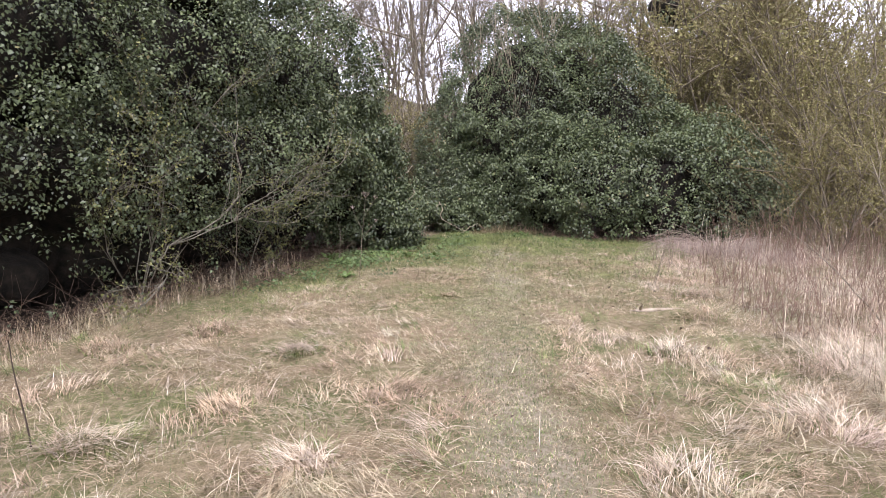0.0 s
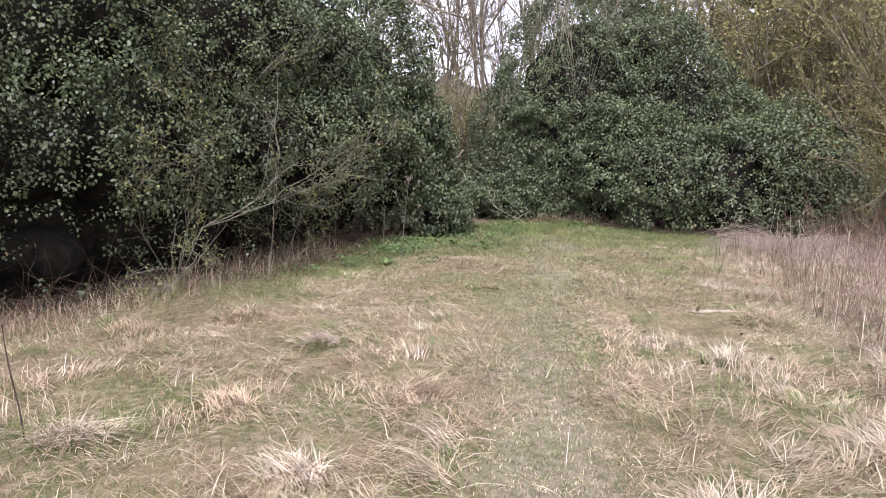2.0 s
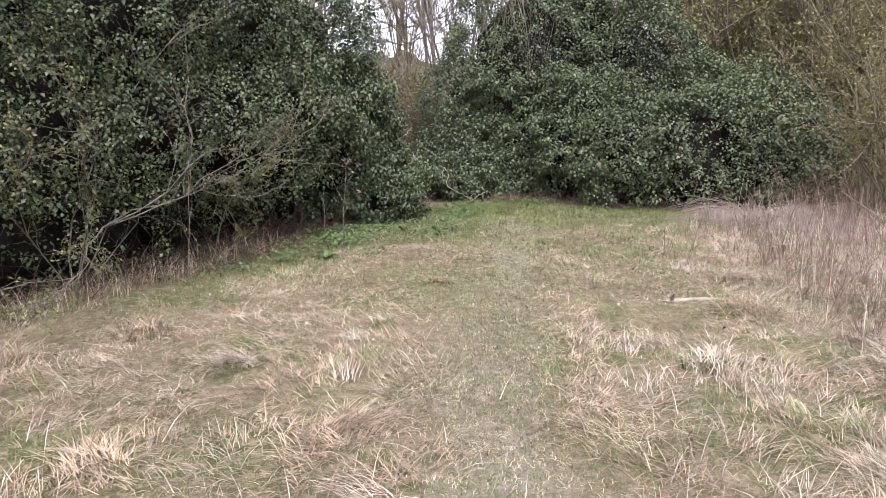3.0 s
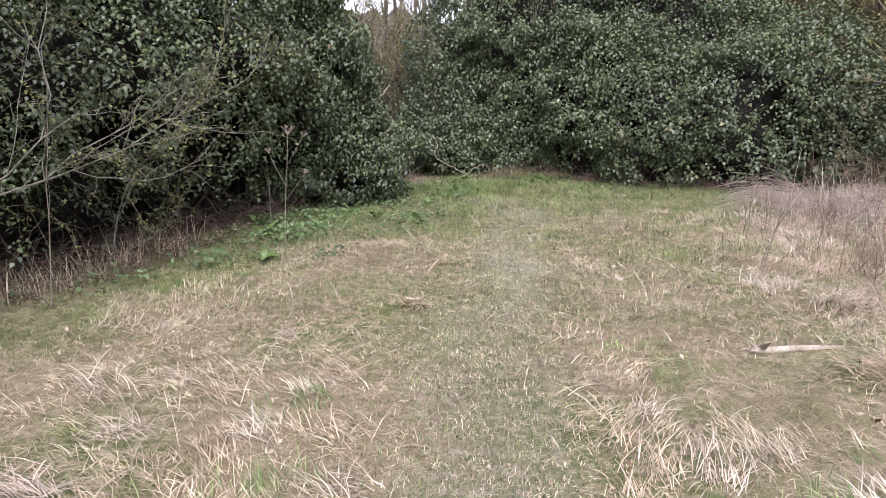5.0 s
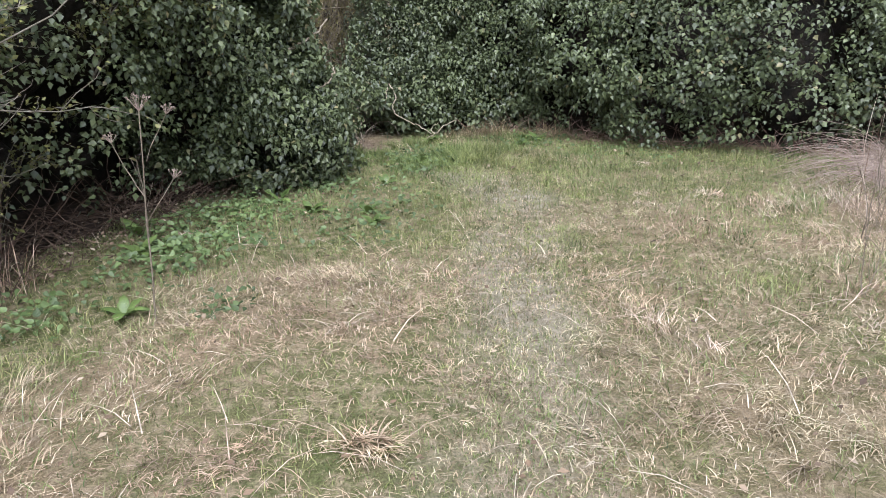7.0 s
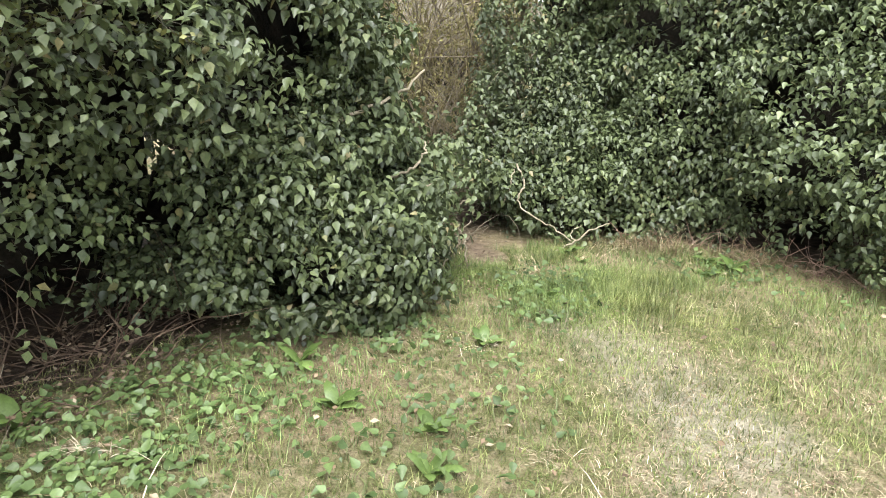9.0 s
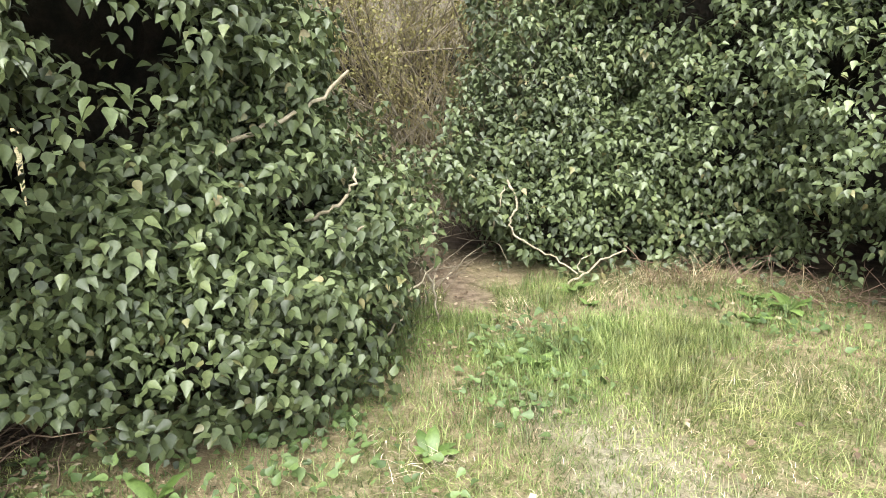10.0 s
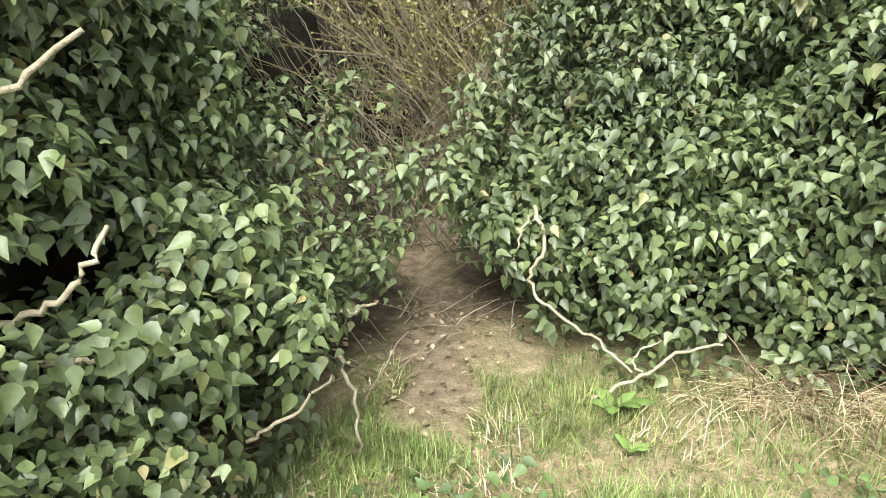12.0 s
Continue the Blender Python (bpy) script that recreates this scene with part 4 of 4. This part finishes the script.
straw_heap(4.5, 11.1, 0.6, 0.72, 91)
straw_heap(5.0, 10.6, 0.45, 0.5, 92)

# saplings and single stalks
for k, (x, y, h, lx, ly) in enumerate(((2.72, 8.55, 0.75, 0.25, 0.0), (3.1, 9.8, 0.6, -0.05, 0.0), (3.48, 10.2, 0.7, 0.1, 0.0), (2.62, 9.0, 0.5, 0.05, 0.1), (3.9, 8.9, 0.8, -0.2, 0.1))):
    st = grow(on(x, y), 2, 0.22, h, 0.005, 1, 600 + k, split=4, spread=0.35, bend=0.1, pull=(lx * 0.1, ly * 0.1, 0.03), shrink=0.45)
    woody("sapling", "thin bare brown sapling standing in dry grass", "sapling", on(x, y), st, M_TWIG, "saplings in the rough grass", seed=k, sides=4)
for k, (x, y, h, lx) in enumerate(((-2.45, 7.9, 1.5, 0.16), (-1.55, 10.25, 0.9, 0.05))):
    st = grow(on(x, y), 1, 0.05, h, 0.007, 1, 620 + k, split=4, spread=0.3, bend=0.05, shrink=0.25, way=(lx, 0.05, 1.0))
    woody("sapling", "thin pale bare sapling leaning before the ivy hedge", "sapling", on(x, y), st, M_TWIG, "saplings by the hedge", seed=k, sides=4)
for x, y, h, w in ((-2.29, 3.63, 0.66, (-0.06, 0.05, 1)), (-2.45, 3.5, 0.4, (-0.1, 0, 1))):
    rng = np.random.RandomState(63)
    ob = put("dead_stalk", tubes_mesh("dead_stalk", [([p for p in wander(on(x, y), w, h, 6, 0.04, rng)], 0.006, 0.003)], 5), M_DARK, smooth=True)
    tagged(ob, "thin dark upright dead stalk in dry grass", "stalk")
rng = np.random.RandomState(64)
ob = put("bramble_cane", tubes_mesh("bramble_cane", [(wander(on(4.35, 6.3), (-0.05, 0.9, 0.33), 2.6, 10, 0.05, rng, (0, 0, 0.005)), 0.009, 0.004)], 5), M_TWIG, smooth=True)
tagged(ob, "long pale bramble cane leaning across dead stems", "bramble")


# dead umbel stalks before the hedge
def umbel(x, y, h, lx, seed):
    rng = np.random.RandomState(seed)
    thing = tagged(new("dead_umbel"), "tall dead brown hogweed stalk with spoked flower heads", "stalk", "")
    thing.location = on(x, y)
    main = wander((0, 0, 0), (lx, 0.04, 1.0), h, 8, 0.035, rng)
    put("stem", tubes_mesh("stem", [(main, 0.005, 0.0025)], 6), M_TWIG, thing, smooth=True)
    ends = [(main[-1], np.array(main[-1]) - np.array(main[-2]), 0.08)]
    for i, w in ((4, (0.75, -0.1, 0.9)), (5, (-0.6, 0.1, 1.0)), (6, (0.4, 0.2, 1.0))):
        arm = wander(main[i], w, h * 0.27, 5, 0.06, rng)
        put("side_stalk", tubes_mesh("side_stalk", [(arm, 0.0028, 0.0018)], 5), M_TWIG, thing, smooth=True)
        ends.append((arm[-1], np.array(arm[-1]) - np.array(arm[-2]), 0.045))
    for tip, d, r in ends:
        rays = []
        d = d / np.linalg.norm(d)
        for k in range(13):
            a = k * 2.4
            w = d * 0.8 + np.array([math.cos(a), math.sin(a), 0.1]) * (0.35 + 0.6 * (k % 3) / 2)
            ray = wander(tip, w, r * rng.uniform(0.8, 1.1), 4, 0.04, rng, (0, 0, 0.03))
            rays.append((ray, 0.0015, 0.001))
            for j in range(4):
                rays.append((wander(ray[-1], w + rng.normal(0, 0.6, 3), r * 0.2, 2, 0.05, rng), 0.0012, 0.0016))
        put("flower_head", tubes_mesh("flower_head", rays, 3), M_HEAP, thing)


umbel(-1.1, 9.1, 1.12, 0.1, 631)


# broken branch lying in the grass
def broken_branch():
    x, y = 2.05, 7.0
    thing = tagged(new("broken_branch"), "pale weathered broken branch with a splintered end", "branch")
    thing.location = on(x, y, 0.005)
    rng = np.random.RandomState(65)
    put("branch", tubes_mesh("branch", [(wander((0, 0, 0), (1, 0.0, 0.06), 0.62, 8, 0.05, rng), 0.023, 0.019), ([(-0.03, 0, 0), (-0.01, 0, 0), (0, 0, 0)], 0.004, 0.023)], 9), M_WOOD, thing, smooth=True)
    st = [(wander((0.03, 0, 0.0), (-1.0, rng.normal(0, 0.5), rng.normal(0.1, 0.5)), rng.uniform(0.05, 0.11), 3, 0.1, rng), 0.013, 0.003) for _ in range(7)]
    put("splintered_end", tubes_mesh("splinters", st, 5), M_WOOD, thing)
    put("side_stub", tubes_mesh("stub", [(wander((0.05, 0, 0.02), (-0.1, -0.5, 0.35), 0.14, 3, 0.05, rng), 0.02, 0.005)], 7), M_WOOD, thing, smooth=True)


broken_branch()


# curling vines on the ivy
def vine(owner, points, r, material, label):
    P = np.array(points, float)
    t, f = np.arange(len(P)), np.linspace(0, len(P) - 1, (len(P) - 1) * 6 + 1)
    c = np.stack([np.interp(f, t, P[:, i]) for i in range(3)], 1)
    for _ in range(3):
        c[1:-1] = (c[:-2] + 2 * c[1:-1] + c[2:]) / 4
    c[1:-1] += np.random.RandomState(len(P)).normal(0, 0.006, c[1:-1].shape)
    put("bare_stem", tubes_mesh("bare_stem", [(c, r, r * 0.6)], 6), material, owner, label, smooth=True)


V_LABEL = "pale curling bare ivy stem against green leaves"
vine(MOUND_IVY, [(-0.04, 14.36, 0.24), (0.05, 14.27, 0.1), (-0.01, 14.22, -0.02), (0.05, 14.2, -0.14), (0.28, 14.2, -0.24), (0.46, 14.18, -0.36)], 0.0095, M_PALE, V_LABEL)
vine(MOUND_IVY, [(-0.06, 14.34, 0.2), (-0.08, 14.24, 0.06), (-0.13, 14.24, -0.08)], 0.006, M_PALE, V_LABEL)
vine(MOUND_IVY, [(0.34, 14.0, -0.41), (0.5, 14.16, -0.36), (0.62, 14.28, -0.28), (0.78, 14.3, -0.22)], 0.009, M_PALE, V_LABEL)
vine(MOUND_IVY, [(0.5, 14.18, -0.36), (0.44, 14.2, -0.3), (0.55, 14.28, -0.24)], 0.006, M_PALE, V_LABEL)
vine(HEDGE_IVY, [(x + 0.1, y - 0.04, z) for x, y, z in [(-0.78, 12.5, 0.42), (-0.66, 12.56, 0.46), (-0.58, 12.62, 0.55), (-0.6, 12.7, 0.62)]], 0.010, M_PALE, V_LABEL)
vine(HEDGE_IVY, [(x + 0.1, y - 0.04, z) for x, y, z in [(-0.75, 12.55, 0.3), (-0.62, 12.6, 0.31), (-0.52, 12.7, 0.38)]], 0.009, M_PALE, V_LABEL)
vine(HEDGE_IVY, [(x + 0.1, y - 0.04, z) for x, y, z in [(-0.52, 12.95, -0.12), (-0.42, 13.05, -0.06), (-0.36, 13.18, 0.02)]], 0.007, M_PALE, V_LABEL)
vine(HEDGE_IVY, [(x + 0.1, y - 0.04, z) for x, y, z in [(-0.62, 13.5, 0.05), (-0.5, 13.5, 0.06), (-0.42, 13.55, 0.1)]], 0.008, M_PALE, V_LABEL)
vine(HEDGE_IVY, [(x + 0.1, y - 0.04, z) for x, y, z in [(-0.5, 13.4, -0.05), (-0.42, 13.38, -0.2), (-0.4, 13.35, -0.4)]], 0.009, M_PALE, V_LABEL)
vine(HEDGE_IVY, [(x + 0.1, y - 0.04, z) for x, y, z in [(-1.05, 12.1, 0.75), (-0.85, 12.35, 0.85), (-0.72, 12.6, 0.92), (-0.62, 12.75, 1.05)]], 0.012, M_PALE, V_LABEL)
vine(HEDGE_IVY, [(x + 0.1, y - 0.04, z) for x, y, z in [(-0.55, 12.6, -0.3), (-0.48, 12.68, -0.18), (-0.42, 12.75, -0.12)]], 0.008, M_PALE, V_LABEL)

# ---- herbs and litter ----
def dock(x, y, size, leaves, seed):
    rng = np.random.RandomState(seed)
    thing = tagged(new("dock_plant"), "fresh green rosette of broad dock leaves in grass", "plant", "dock plants")
    thing.location = on(x, y, 0.0)
    for k in range(leaves):
        a, up = k * 2.4 + rng.normal(0, 0.2), rng.uniform(0.6, 1.6)
        bm = bmesh.new()
        rows = []
        n = 7
        p, d = Vector((0, 0, 0)), Vector((math.cos(a), math.sin(a), up * 1.3)).normalized()
        side = Vector((-math.sin(a), math.cos(a), 0))
        L = size * rng.uniform(0.7, 1.2)
        for i in range(n):
            f = i / (n - 1)
            w = 0.17 * L * math.sin(math.pi * min(1, 0.06 + f * 0.94)) ** 0.7 + 0.004
            wav = 0.02 * L * math.sin(f * 17 + k)
            nrm = side.cross(d)
            rows.append([bm.verts.new(p - side * w + nrm * (0.05 * L * (1 if f else 0) + wav)), bm.verts.new(p), bm.verts.new(p + side * w + nrm * (0.05 * L * (1 if f else 0) - wav))])
            p = p + d * L / (n - 1)
            d = (d + Vector((0, 0, -0.22))).normalized()
        for r0, r1 in zip(rows, rows[1:]):
            for i in (0, 1):
                bm.faces.new((r0[i], r0[i + 1], r1[i + 1], r1[i]))
        part("leaf", bm, M_HERB_ONE, thing, smooth=True)
    return thing


for k, (x, y, s, n) in enumerate(((-0.57, 11.09, 0.14, 9), (-0.01, 11.98, 0.13, 9), (-0.1, 10.95, 0.13, 6), (1.7, 13.82, 0.16, 7), (1.47, 13.62, 0.13, 5), (0.44, 13.98, 0.15, 6), (0.55, 13.74, 0.1, 5), (-1.3, 9.2, 0.16, 7), (-0.05, 10.64, 0.14, 6), (-0.9, 11.5, 0.15, 6), (0.33, 12.82, 0.13, 6), (1.55, 13.95, 0.17, 5), (-1.55, 10.1, 0.16, 6), (-1.75, 10.6, 0.18, 6))):
    dock(x, y, s, n, 700 + k)


def herb_patches():
    """Low leafy herbs along the hedge foot and near the gap."""
    rng = np.random.RandomState(95)
    P = []
    for cx, cy, r, n in ((-1.35, 10.6, 0.45, 520), (-1.35, 9.9, 0.35, 300), (-1.75, 9.2, 0.3, 130), (-0.75, 9.15, 0.16, 90), (-1.0, 10.2, 0.3, 260), (-0.9, 11.0, 0.4, 350), (-1.25, 11.3, 0.35, 400), (-0.5, 11.9, 0.35, 240), (0.3, 12.6, 0.35, 260), (0.2, 13.2, 0.3, 220), (-0.75, 12.2, 0.3, 300), (-2.2, 8.5, 0.3, 80), (-0.1, 10.5, 0.4, 240), (0.0, 11.4, 0.5, 240), (1.6, 13.7, 0.4, 260), (2.6, 12.9, 0.5, 160)):
        n = int(n * (0.95 if cy < 10.8 and cx < -1.2 else 0.6))
        q, a = r * 1.15 * np.sqrt(rng.rand(n)) * rng.uniform(0.6, 1.3, n), rng.rand(n) * 6.283
        P.append(np.stack([cx + q * np.cos(a), cy + q * np.sin(a), rng.rand(n)], 1))
    P = np.concatenate(P)
    h = P[:, 2].copy()
    P[:, 2] = land(P[:, 0], P[:, 1]) + 0.02 + 0.13 * h * vnoise(P[:, 0], P[:, 1], 2.5, 19)
    nrm = rng.normal(0, 0.35, P.shape) + np.array([0.1, -0.2, 1.0])
    put_ob = put("ground_herbs", leaves_mesh("ground_herbs", P, nrm, rng.normal(size=P.shape), rng.uniform(0.018, 0.06, len(P))), M_HERB)
    tagged(put_ob, "low green nettles and leafy herbs at the hedge foot", "herbs", kind="stuff")


herb_patches()


def litter():
    rng = np.random.RandomState(97)
    n = 1500
    x, y = rng.uniform(-3, 4, n), rng.uniform(3.5, 13.9, n)
    m = 420
    x = np.concatenate([x, rng.normal(-0.45, 0.25, m)])
    y = np.concatenate([y, rng.uniform(12.8, 14.8, m)])
    hs = rng.uniform(-2.5, 6.0, 3500)
    hq = rng.uniform(-0.1, 0.8, 3500) - np.interp(hs, [0.5, 2.5, 5], [0, 0.45, 0.4])
    hx, hy = at_hedge(hs, hq)
    x, y = np.concatenate([x, hx]), np.concatenate([y, hy])
    P = np.stack([x, y, land(x, y) + np.where(y > 13, 0.022, 0.05)], 1)
    ob = put("leaf_litter", leaves_mesh("leaf_litter", P, rng.normal(0, 0.3, P.shape) + np.array([0, 0, 1.0]), rng.normal(size=P.shape), rng.uniform(0.018, 0.045, len(P)), OVAL, OVAL_T), M_LITTER)
    tagged(ob, "scattered dry brown and pale fallen leaves", "leaf litter", kind="stuff")


litter()
